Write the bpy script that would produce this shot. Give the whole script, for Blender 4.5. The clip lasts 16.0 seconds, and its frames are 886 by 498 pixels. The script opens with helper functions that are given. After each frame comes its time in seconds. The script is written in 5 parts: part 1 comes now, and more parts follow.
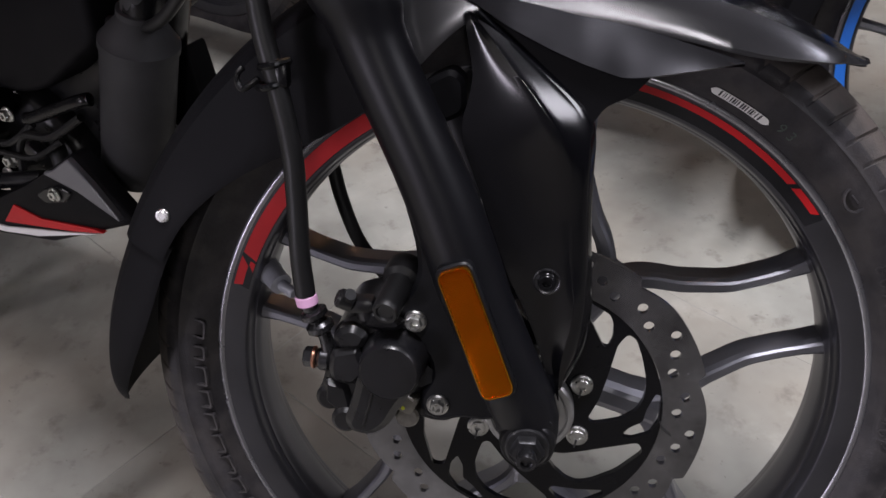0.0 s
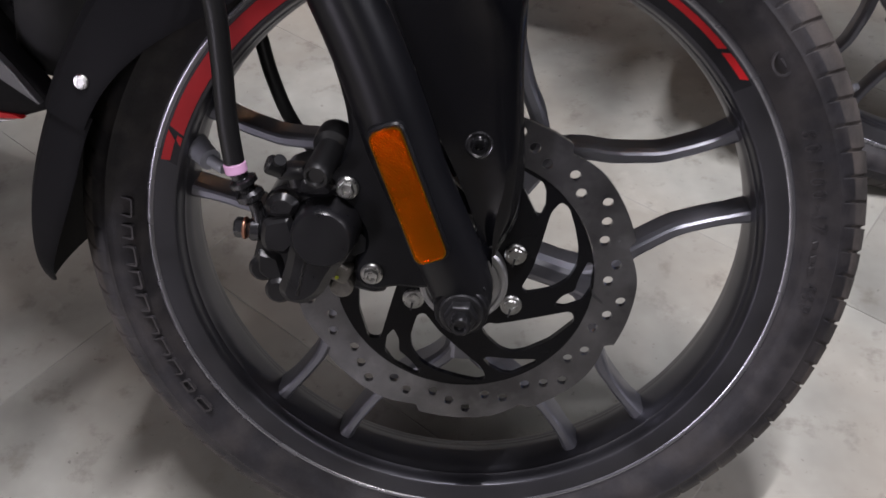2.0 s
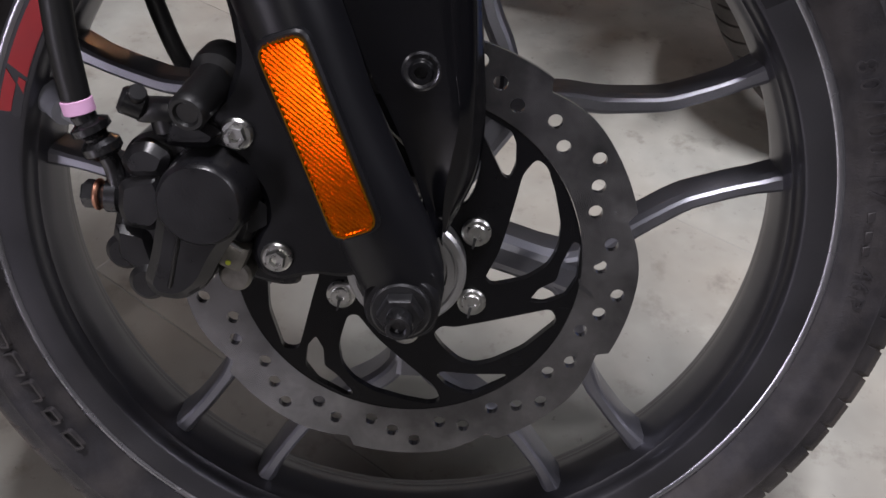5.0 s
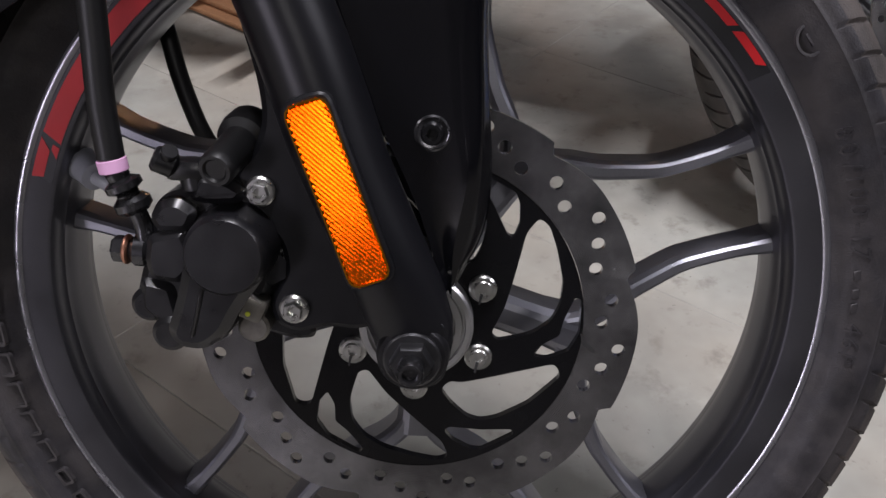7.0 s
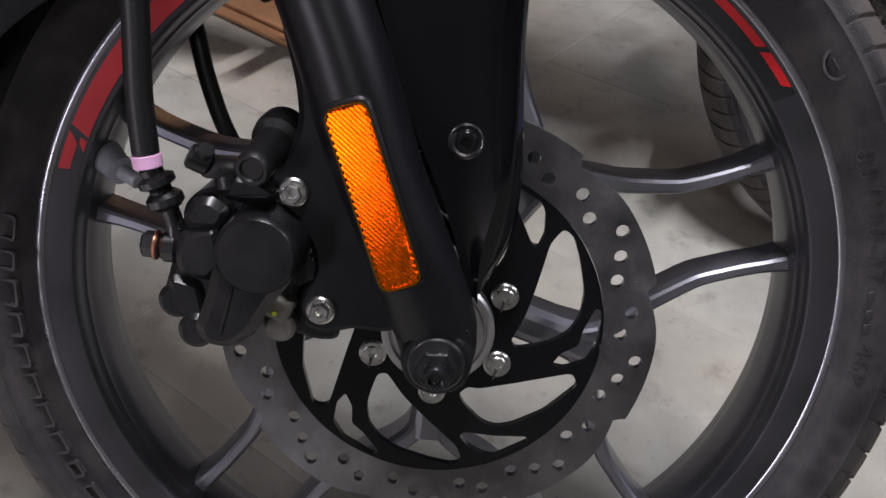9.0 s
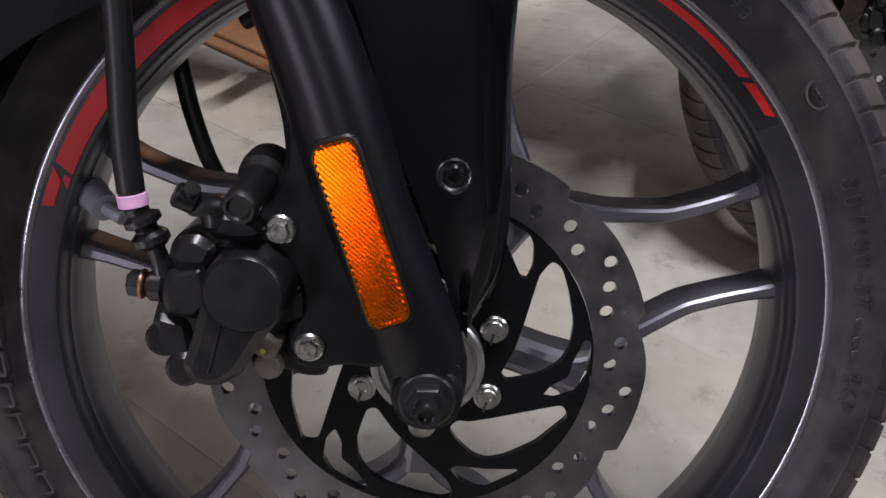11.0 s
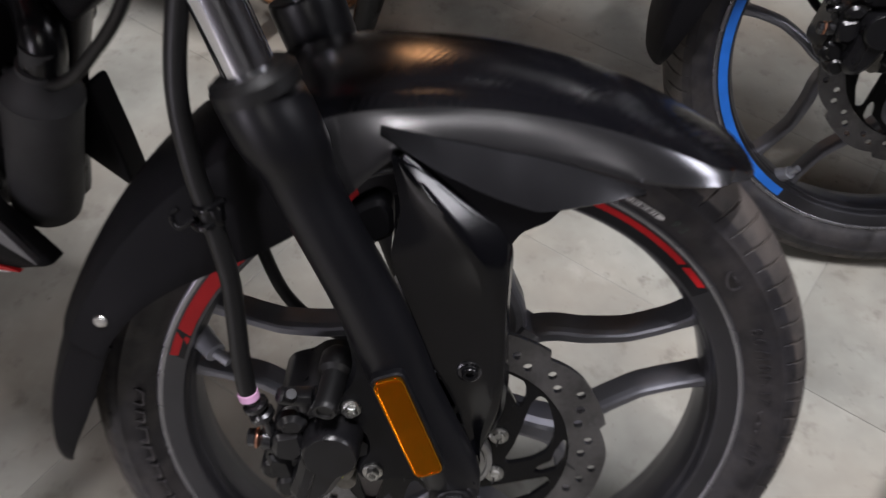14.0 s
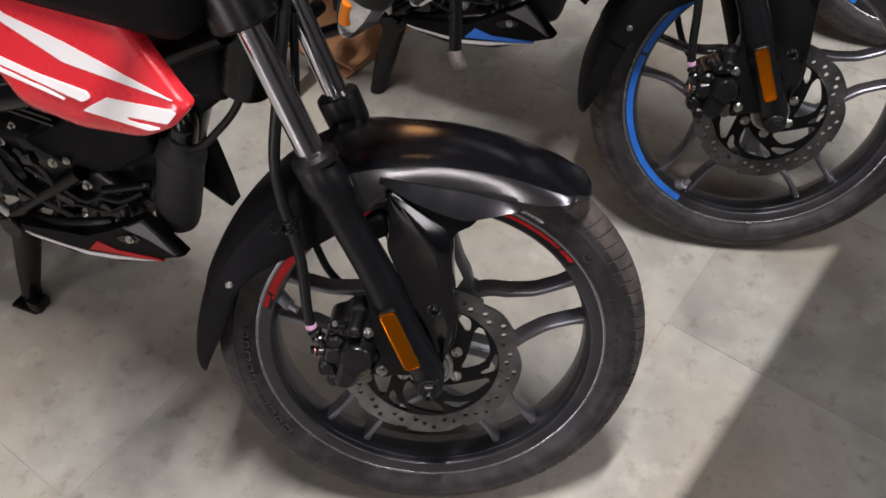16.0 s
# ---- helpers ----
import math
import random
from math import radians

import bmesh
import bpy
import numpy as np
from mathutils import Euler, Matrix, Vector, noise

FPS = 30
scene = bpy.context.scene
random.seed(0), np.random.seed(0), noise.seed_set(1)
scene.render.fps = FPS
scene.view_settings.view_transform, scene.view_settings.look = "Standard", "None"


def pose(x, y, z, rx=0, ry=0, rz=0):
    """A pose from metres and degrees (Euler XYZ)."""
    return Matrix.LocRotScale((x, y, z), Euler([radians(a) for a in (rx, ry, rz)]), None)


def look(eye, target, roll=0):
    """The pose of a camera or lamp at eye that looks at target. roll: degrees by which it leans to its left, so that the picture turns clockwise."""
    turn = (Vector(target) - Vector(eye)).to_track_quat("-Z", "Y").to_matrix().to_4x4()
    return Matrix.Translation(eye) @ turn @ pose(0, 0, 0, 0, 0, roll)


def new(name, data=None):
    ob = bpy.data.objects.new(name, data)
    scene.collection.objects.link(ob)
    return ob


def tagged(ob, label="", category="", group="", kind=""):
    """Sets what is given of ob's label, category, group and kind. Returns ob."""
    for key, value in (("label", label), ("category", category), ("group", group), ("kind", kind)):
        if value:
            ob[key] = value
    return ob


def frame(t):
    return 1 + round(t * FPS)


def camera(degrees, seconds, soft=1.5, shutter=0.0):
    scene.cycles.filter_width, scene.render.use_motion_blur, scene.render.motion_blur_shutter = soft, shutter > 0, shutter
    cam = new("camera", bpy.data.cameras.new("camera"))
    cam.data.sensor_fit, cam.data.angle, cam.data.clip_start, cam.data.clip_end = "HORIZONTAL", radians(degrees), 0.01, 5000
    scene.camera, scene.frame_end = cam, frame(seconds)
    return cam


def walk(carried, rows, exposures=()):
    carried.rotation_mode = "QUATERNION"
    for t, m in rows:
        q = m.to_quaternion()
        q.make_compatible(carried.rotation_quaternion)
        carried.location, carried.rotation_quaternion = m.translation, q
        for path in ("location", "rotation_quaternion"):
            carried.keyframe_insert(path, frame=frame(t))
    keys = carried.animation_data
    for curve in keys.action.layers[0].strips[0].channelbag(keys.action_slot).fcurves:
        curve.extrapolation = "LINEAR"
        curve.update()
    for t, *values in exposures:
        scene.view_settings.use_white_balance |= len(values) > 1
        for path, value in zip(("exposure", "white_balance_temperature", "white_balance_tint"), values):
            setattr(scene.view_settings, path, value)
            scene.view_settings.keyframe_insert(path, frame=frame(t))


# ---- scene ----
cam = camera(53.59, 16.0, shutter=0.3)
PATH = [
    (0, (0.0526, -0.4289, 0.7693), (-0.2257, 0.6552, -0.2293), -3.69),
    (0.5, (0.0473, -0.4409, 0.7713), (-0.1944, 0.6415, -0.2387), -2.40),
    (1, (0.0445, -0.4318, 0.7647), (-0.1469, 0.6563, -0.2498), -0.58),
    (1.5, (0.0578, -0.4539, 0.7652), (-0.0842, 0.5973, -0.2953), 0.52),
    (2, (0.0618, -0.4499, 0.7402), (-0.1072, 0.5636, -0.3526), -0.91),
    (2.5, (0.0565, -0.3846, 0.6604), (-0.1346, 0.6357, -0.4224), -2.26),
    (3, (0.0599, -0.3534, 0.6163), (-0.0864, 0.6491, -0.4899), -0.89),
    (3.2, (0.0626, -0.3462, 0.6138), (-0.0781, 0.6418, -0.5061), -0.62),
    (5.5, (0.0665, -0.3774, 0.6113), (-0.0677, 0.7336, -0.3875), 0.47),
    (6, (0.0651, -0.3954, 0.6078), (-0.0810, 0.7701, -0.3252), 0.28),
    (6.5, (0.0665, -0.3918, 0.6102), (-0.0737, 0.7671, -0.3317), 0.18),
    (7, (0.0638, -0.3931, 0.6118), (-0.0737, 0.7690, -0.3266), 0.36),
    (7.5, (0.0619, -0.3931, 0.6109), (-0.0739, 0.7761, -0.3190), 0.61),
    (8, (0.0605, -0.3930, 0.6114), (-0.0702, 0.7795, -0.3149), 1.29),
    (8.5, (0.0506, -0.3977, 0.6128), (-0.0704, 0.7701, -0.3208), 2.37),
    (8.7, (0.0448, -0.3986, 0.6137), (-0.0731, 0.7695, -0.3200), 2.95),
    (11, (0.0399, -0.3927, 0.6200), (-0.0478, 0.7995, -0.2861), 3.24),
    (11.5, (0.0432, -0.3939, 0.6238), (-0.0425, 0.8035, -0.2757), 2.69),
    (12, (0.0428, -0.4033, 0.6312), (-0.0413, 0.8067, -0.2513), 2.59),
    (12.5, (0.0428, -0.4144, 0.6394), (-0.0511, 0.8091, -0.2233), 2.38),
    (13, (0.0365, -0.4140, 0.6494), (-0.0578, 0.7949, -0.2337), 2.03),
    (13.3, (0.0342, -0.3783, 0.6414), (-0.0750, 0.7709, -0.3164), 0.28),
    (13.5, (0.0169, -0.3385, 0.6651), (0.0005, 0.6839, -0.4325), 1.92),
    (13.7, (0.0126, -0.3311, 0.7589), (-0.0145, 0.6321, -0.3907), 1.96),
    (13.9, (0.0164, -0.3356, 0.8458), (-0.0459, 0.6216, -0.3074), 1.80),
    (14, (0.0177, -0.3439, 0.9127), (-0.0460, 0.5748, -0.2713), 2.02),
    (14.2, (0.0491, -0.3649, 1.0537), (-0.0509, 0.4434, -0.2059), -0.44),
    (14.5, (0.0941, -0.4283, 1.1867), (-0.0885, 0.3421, -0.0873), -5.53),
    (14.8, (0.1092, -0.5305, 1.2408), (-0.0793, 0.2861, -0.0033), -4.38),
    (15, (0.1114, -0.5686, 1.2587), (-0.0614, 0.2388, 0.0064), -3.78),
    (15.5, (0.1105, -0.6174, 1.2740), (-0.0278, 0.2244, 0.0402), -2.64),
    (16, (0.1070, -0.6173, 1.2699), (-0.0143, 0.2888, 0.0807), -1.81),
]
# the clip's own exposure and white balance: it dips and is cooler before the camera steps back
TONE = [(0.0, 0.0, 6350, 16), (13.0, 0.0, 6350, 16), (13.5, -0.22, 6350, 15), (14.1, -0.05, 6500, 13), (14.6, 0.0, 6750, 14), (16.0, 0.0, 6750, 14)]
walk(cam, [(t, look(eye, target, roll)) for t, eye, target, roll in PATH], TONE)


# ---------------------------------------------------------------- light
from mathutils.geometry import tessellate_polygon

world = bpy.data.worlds.new("indoor_air")
world.use_nodes = True
world.node_tree.nodes["Background"].inputs[0].default_value = (0.75, 0.85, 1.0, 1)
world.node_tree.nodes["Background"].inputs[1].default_value = 0.013
scene.world = world
scene.view_settings.exposure = 0.0


def area_lamp(name, eye, target, sx, sy, watts, colour):
    data = bpy.data.lights.new(name, "AREA")
    data.shape, data.size, data.size_y, data.energy, data.color = "RECTANGLE", sx, sy, watts, colour
    ob = new(name, data)
    ob.matrix_world = look(eye, target)
    return ob


def tube_lamp(name, at, along, target, length, width, watts, colour):
    """Fluorescent tube: a long narrow lamp lying along a direction, facing its target."""
    ob = area_lamp(name, at, target, length, width, watts, colour)
    x = Vector(along).normalized()
    z = Vector(at) - Vector(target)
    z = (z - x * z.dot(x)).normalized()
    y = z.cross(x)
    ob.matrix_world = Matrix(((x[0], y[0], z[0], at[0]), (x[1], y[1], z[1], at[1]), (x[2], y[2], z[2], at[2]), (0, 0, 0, 1)))
    return ob


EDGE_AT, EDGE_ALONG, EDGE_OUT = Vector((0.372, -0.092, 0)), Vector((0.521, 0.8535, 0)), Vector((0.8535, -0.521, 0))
# lamp height, lower edge of the added blocker wall, lamp's set-back
LAMP_Z, BLOCKER_Z, LAMP_IN = 4.0, 1.8, 0.30
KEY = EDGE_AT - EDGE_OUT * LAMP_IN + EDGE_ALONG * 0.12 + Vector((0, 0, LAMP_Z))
tube_lamp("key_tube_light", KEY, EDGE_ALONG, (KEY[0], KEY[1], 0.0), 1.2, 0.025, 154, (0.99, 0.98, 1.0))
area_lamp("east_opening_light", (3.2, 0.0, 2.70), (0.05, 0.0, 0.5), 1.3, 0.85, 42, (0.95, 0.95, 1.0))
# added fill lamp, unseen: brightens the red shroud and the left floor
tube_lamp("west_fill_light", (-2.7, -1.7, 2.7), EDGE_ALONG, (-0.3, 0.0, 0.5), 1.2, 0.10, 18, (1.0, 0.955, 0.93))
# added front fill, no window known: lifts the faces turned to the camera
area_lamp("south_fill_light", (-2.3, -3.6, 1.2), (0.0, 0.0, 0.5), 0.6, 1.3, 42, (0.95, 0.90, 1.0))
# added unseen lamp that makes the amber reflector shine back
area_lamp("reflector_aid_light", (0.82, -3.24, 2.37), (0.0, 0.0, 0.4), 0.28, 0.70, 14, (1.0, 0.97, 0.92))
area_lamp("warm_doorway_light", (-0.6, 4.85, 0.95), (-0.3, 1.0, 0.5), 0.50, 0.36, 6.5, (1.0, 0.50, 0.22))
area_lamp("warm_bulb_light", (0.0, 3.4, 3.7), (0.0, 0.1, 0.6), 0.24, 0.10, 2.5, (1.0, 0.55, 0.25))

# ---------------------------------------------------------------- materials


def material(name, colour, rough=0.5, metal=0.0, grain=0.0, grain_scale=200.0, bump=0.0, bump_scale=400.0,
             stain=0.0, stain_scale=8.0, dust=None, dust_amount=0.0, dust_scale=12.0, coat=0.0, spec=0.5, rough_var=0.12, spread=False):
    m = bpy.data.materials.new(name)
    m.use_nodes = True
    nt = m.node_tree
    b = nt.nodes["Principled BSDF"]
    N = nt.nodes.new
    place = N("ShaderNodeNewGeometry").outputs["Position"] if spread else N("ShaderNodeTexCoord").outputs["Object"]

    def noise_node(scale, detail=4.0):
        n = N("ShaderNodeTexNoise")
        n.inputs["Scale"].default_value, n.inputs["Detail"].default_value = scale, detail
        nt.links.new(place, n.inputs["Vector"])
        return n

    b.inputs["Metallic"].default_value, b.inputs["Coat Weight"].default_value = metal, coat
    b.inputs["Specular IOR Level"].default_value = spec
    mix = N("ShaderNodeMix")
    mix.data_type = "RGBA"
    n1 = noise_node(stain_scale)
    mix.inputs[6].default_value = (*[c * (1 - stain) for c in colour], 1)
    mix.inputs[7].default_value = (*[min(1, c * (1 + stain)) for c in colour], 1)
    blot = N("ShaderNodeMapRange")
    blot.inputs[1].default_value, blot.inputs[2].default_value = 0.32, 0.68
    nt.links.new(n1.outputs["Fac"], blot.inputs[0])
    nt.links.new(blot.outputs[0], mix.inputs[0])
    out = mix.outputs[2]
    if grain:
        n2 = noise_node(grain_scale, 2.0)
        g = N("ShaderNodeMix")
        g.data_type, g.blend_type = "RGBA", "MULTIPLY"
        g.inputs[0].default_value = 1.0
        ramp = N("ShaderNodeMapRange")
        ramp.inputs[3].default_value, ramp.inputs[4].default_value = 1 - grain, 1 + grain
        nt.links.new(n2.outputs["Fac"], ramp.inputs[0])
        nt.links.new(out, g.inputs[6])
        nt.links.new(ramp.outputs[0], g.inputs[7])
        out = g.outputs[2]
    if dust is not None:
        n3 = noise_node(dust_scale, 8.0)
        ramp = N("ShaderNodeMapRange")
        ramp.inputs[1].default_value, ramp.inputs[2].default_value = 0.42, 0.66
        ramp.inputs[3].default_value, ramp.inputs[4].default_value = dust_amount * 0.2, dust_amount
        nt.links.new(n3.outputs["Fac"], ramp.inputs[0])
        d = N("ShaderNodeMix")
        d.data_type = "RGBA"
        d.inputs[7].default_value = (*dust, 1)
        nt.links.new(ramp.outputs[0], d.inputs[0])
        nt.links.new(out, d.inputs[6])
        out = d.outputs[2]
    nt.links.new(out, b.inputs["Base Color"])
    rr = N("ShaderNodeMapRange")
    rr.inputs[3].default_value, rr.inputs[4].default_value = max(0.02, rough - rough_var), min(1, rough + rough_var)
    nt.links.new(noise_node(stain_scale * 3, 6.0).outputs["Fac"], rr.inputs[0])
    nt.links.new(rr.outputs[0], b.inputs["Roughness"])
    if bump:
        bn = N("ShaderNodeBump")
        bn.inputs["Strength"].default_value, bn.inputs["Distance"].default_value = bump, 0.0006
        nt.links.new(noise_node(bump_scale, 3.0).outputs["Fac"], bn.inputs["Height"])
        nt.links.new(bn.outputs["Normal"], b.inputs["Normal"])
    return m


RUBBER = material("tyre_rubber", (0.018, 0.0175, 0.0210), 0.46, spec=0.34, grain=0.3, grain_scale=420, bump=0.4, bump_scale=900, stain=0.35, stain_scale=55, dust=(0.100, 0.088, 0.083), dust_amount=0.34, dust_scale=42)
TREAD = material("dusty_tread_rubber", (0.040, 0.037, 0.036), 0.62, grain=0.3, grain_scale=420, bump=0.5, bump_scale=700, stain=0.3, stain_scale=40, dust=(0.150, 0.125, 0.112), dust_amount=0.55, dust_scale=26, spec=0.35)
MATT = material("matt_black_paint", (0.0050, 0.0051, 0.0065), 0.42, spec=0.28, stain=0.2, stain_scale=30, bump=0.15, bump_scale=900)
HEAT = material("matt_grey_heatproof_paint", (0.028, 0.028, 0.030), 0.6, spec=0.3, grain=0.15, grain_scale=900, stain=0.2, stain_scale=25, bump=0.2)
HOSE = material("hose_rubber", (0.007, 0.007, 0.0075), 0.45, spec=0.4, stain=0.1, bump=0.1)
RIM = material("gunmetal_rim_paint", (0.115, 0.115, 0.131), 0.36, metal=0.95, grain=0.12, grain_scale=1500, stain=0.15, dust=(0.2, 0.19, 0.18), dust_amount=0.2, dust_scale=9)
SPOKE = material("satin_silver_grey_spoke_paint", (0.25, 0.252, 0.282), 0.42, metal=0.9, grain=0.12, grain_scale=1500, stain=0.15, stain_scale=20)
# lip metal, paler than the rim paint all the way round
LIP = material("pale_rim_lip", (0.38, 0.38, 0.41), 0.27, metal=0.85, stain=0.2)
PLASTIC = material("textured_black_plastic", (0.0048, 0.0048, 0.0060), 0.50, spec=0.08, bump=0.4, bump_scale=1400, stain=0.12, dust=(0.10, 0.09, 0.085), dust_amount=0.03, dust_scale=7)
SATIN = material("satin_black_paint", (0.0030, 0.0031, 0.0042), 0.17, grain=0.1, grain_scale=1200, stain=0.1, coat=0.0, spec=0.62, rough_var=0.03)
FORK = material("satin_black_fork_paint", (0.0052, 0.0053, 0.0070), 0.38, grain=0.1, grain_scale=1200, stain=0.1, spec=0.32, rough_var=0.04)
GLOSS = material("gloss_black_metal", (0.004, 0.004, 0.0047), 0.25, stain=0.2, coat=0.0, spec=0.3)
CAST = material("black_cast_metal", (0.0050, 0.0050, 0.0062), 0.31, spec=0.5, metal=0.0, bump=0.10, bump_scale=900, stain=0.3, stain_scale=30, dust=(0.09, 0.085, 0.08), dust_amount=0.05, dust_scale=22)
DARK_METAL = material("dark_plated_steel", (0.085, 0.085, 0.09), 0.25, metal=0.9, stain=0.3, stain_scale=60)
NUT = material("blackened_nut_steel", (0.055, 0.055, 0.058), 0.33, metal=0.8, stain=0.3, stain_scale=80)
PAD_STEEL = material("dull_pad_steel", (0.21, 0.20, 0.18), 0.40, metal=0.8, stain=0.35, stain_scale=90)
COPPER = material("copper_washer", (0.55, 0.27, 0.18), 0.35, metal=1.0, stain=0.2, stain_scale=60)
GREY = material("satin_gunmetal_panel", (0.058, 0.058, 0.064), 0.21, metal=0.85, grain=0.08, grain_scale=1500, rough_var=0.04)
FLANK = material("satin_graphite_paint", (0.150, 0.150, 0.162), 0.23, metal=0.9, grain=0.05, grain_scale=1500, rough_var=0.03)
PEARL = material("satin_silver_grey_paint", (0.19, 0.19, 0.21), 0.36, metal=0.55, grain=0.06, grain_scale=1500, rough_var=0.04)
CHROME = material("chrome_tube", (0.74, 0.75, 0.80), 0.15, metal=1.0, stain=0.06, rough_var=0.05)
ZINC = material("zinc_plated_steel", (0.55, 0.55, 0.53), 0.3, metal=1.0, stain=0.3, stain_scale=90)
DISC = material("brushed_disc_steel", (0.23, 0.228, 0.24), 0.22, metal=0.95, grain=0.2, grain_scale=300, stain=0.4, stain_scale=25, bump=0.15, bump_scale=600)
turn_marks = DISC.node_tree.nodes.new("ShaderNodeTangent")
turn_marks.direction_type, turn_marks.axis = "RADIAL", "Y"
DISC.node_tree.links.new(turn_marks.outputs[0], DISC.node_tree.nodes["Principled BSDF"].inputs["Tangent"])
DISC.node_tree.nodes["Principled BSDF"].inputs["Anisotropic"].default_value = 0.75
rings = DISC.node_tree.nodes.new("ShaderNodeTexWave")
rings.wave_type, rings.rings_direction = "RINGS", "Y"
rings.inputs["Scale"].default_value, rings.inputs["Distortion"].default_value, rings.inputs["Detail"].default_value = 300.0, 2.0, 2.0
ring_bump = DISC.node_tree.nodes.new("ShaderNodeBump")
ring_bump.inputs["Strength"].default_value, ring_bump.inputs["Distance"].default_value = 0.12, 0.0003
DISC.node_tree.links.new(DISC.node_tree.nodes.new("ShaderNodeTexCoord").outputs["Object"], rings.inputs["Vector"])
DISC.node_tree.links.new(rings.outputs["Fac"], ring_bump.inputs["Height"])
DISC.node_tree.links.new(ring_bump.outputs["Normal"], DISC.node_tree.nodes["Principled BSDF"].inputs["Normal"])
ALLOY = material("bare_cast_alloy", (0.45, 0.45, 0.45), 0.38, metal=0.9, stain=0.2, stain_scale=30)
AMBER = material("amber_reflector_lens", (0.87, 0.36, 0.015), 0.12, metal=0.95, stain=0.06, stain_scale=40, spec=0.3, rough_var=0.04)
BULB = material("amber_bulb_glass", (0.75, 0.20, 0.005), 0.2, stain=0.1)
RED_TAPE = material("red_rim_tape", (0.52, 0.014, 0.018), 0.42, stain=0.12, stain_scale=30, spec=0.3)
FILM = material("black_backing_film", (0.012, 0.012, 0.014), 0.36, stain=0.15, stain_scale=30, spec=0.35)
VALVE = material("grey_valve_cap", (0.36, 0.37, 0.41), 0.4, metal=0.35, stain=0.15, stain_scale=40)
BLUE_TAPE = material("blue_rim_tape", (0.02, 0.19, 0.78), 0.4, stain=0.12, stain_scale=30)
RED_PAINT = material("red_tank_paint", (0.76, 0.028, 0.042), 0.28, coat=0.6, stain=0.05, rough_var=0.05)
WHITE_DECAL = material("white_decal", (0.86, 0.85, 0.85), 0.35, stain=0.05)
PINK = material("pink_marker_tape", (0.75, 0.42, 0.66), 0.55, stain=0.1, stain_scale=60)
YELLOW = material("yellow_paint_mark", (0.62, 0.68, 0.05), 0.6)
PAPER = material("label_paper", (0.74, 0.74, 0.72), 0.6, stain=0.06, stain_scale=60)
INK = material("black_ink", (0.02, 0.02, 0.02), 0.6)
GREEN_INK = material("green_chalk_mark", (0.05, 0.065, 0.055), 0.7, stain=0.3, stain_scale=200)
LENS = material("clear_lens_plastic", (0.62, 0.62, 0.64), 0.06, metal=0.9, stain=0.3, stain_scale=60)
WALL_PAINT = material("grey_wall_paint", (0.16, 0.157, 0.158), 0.8, grain=0.05, stain=0.12, stain_scale=2, bump=0.2)
CEILING_PAINT = material("grey_ceiling_paint", (0.28, 0.275, 0.275), 0.85, stain=0.05, stain_scale=1.5, bump=0.2)
CARDBOARD = material("brown_cardboard", (0.42, 0.21, 0.10), 0.7, grain=0.15, stain=0.2, stain_scale=12)


def carbon_material():
    """Dark satin shell with a fine slanted weave."""
    m = material("weave_pattern_shell", (0.0045, 0.0045, 0.006), 0.19, stain=0.1, rough_var=0.03, spec=0.4)
    nt = m.node_tree
    b = nt.nodes["Principled BSDF"]
    tc = nt.nodes.new("ShaderNodeTexCoord")
    mp = nt.nodes.new("ShaderNodeMapping")
    mp.inputs["Rotation"].default_value = (0.0, radians(28), radians(30))
    w = nt.nodes.new("ShaderNodeTexWave")
    w.bands_direction = "X"
    w.inputs["Scale"].default_value = 75.0
    w.inputs["Distortion"].default_value = 0.0
    bn = nt.nodes.new("ShaderNodeBump")
    bn.inputs["Strength"].default_value, bn.inputs["Distance"].default_value = 0.13, 0.0005
    nt.links.new(tc.outputs["Object"], mp.inputs[0])
    nt.links.new(mp.outputs[0], w.inputs["Vector"])
    nt.links.new(w.outputs["Fac"], bn.inputs["Height"])
    nt.links.new(bn.outputs["Normal"], b.inputs["Normal"])
    return m


CARBON = carbon_material()


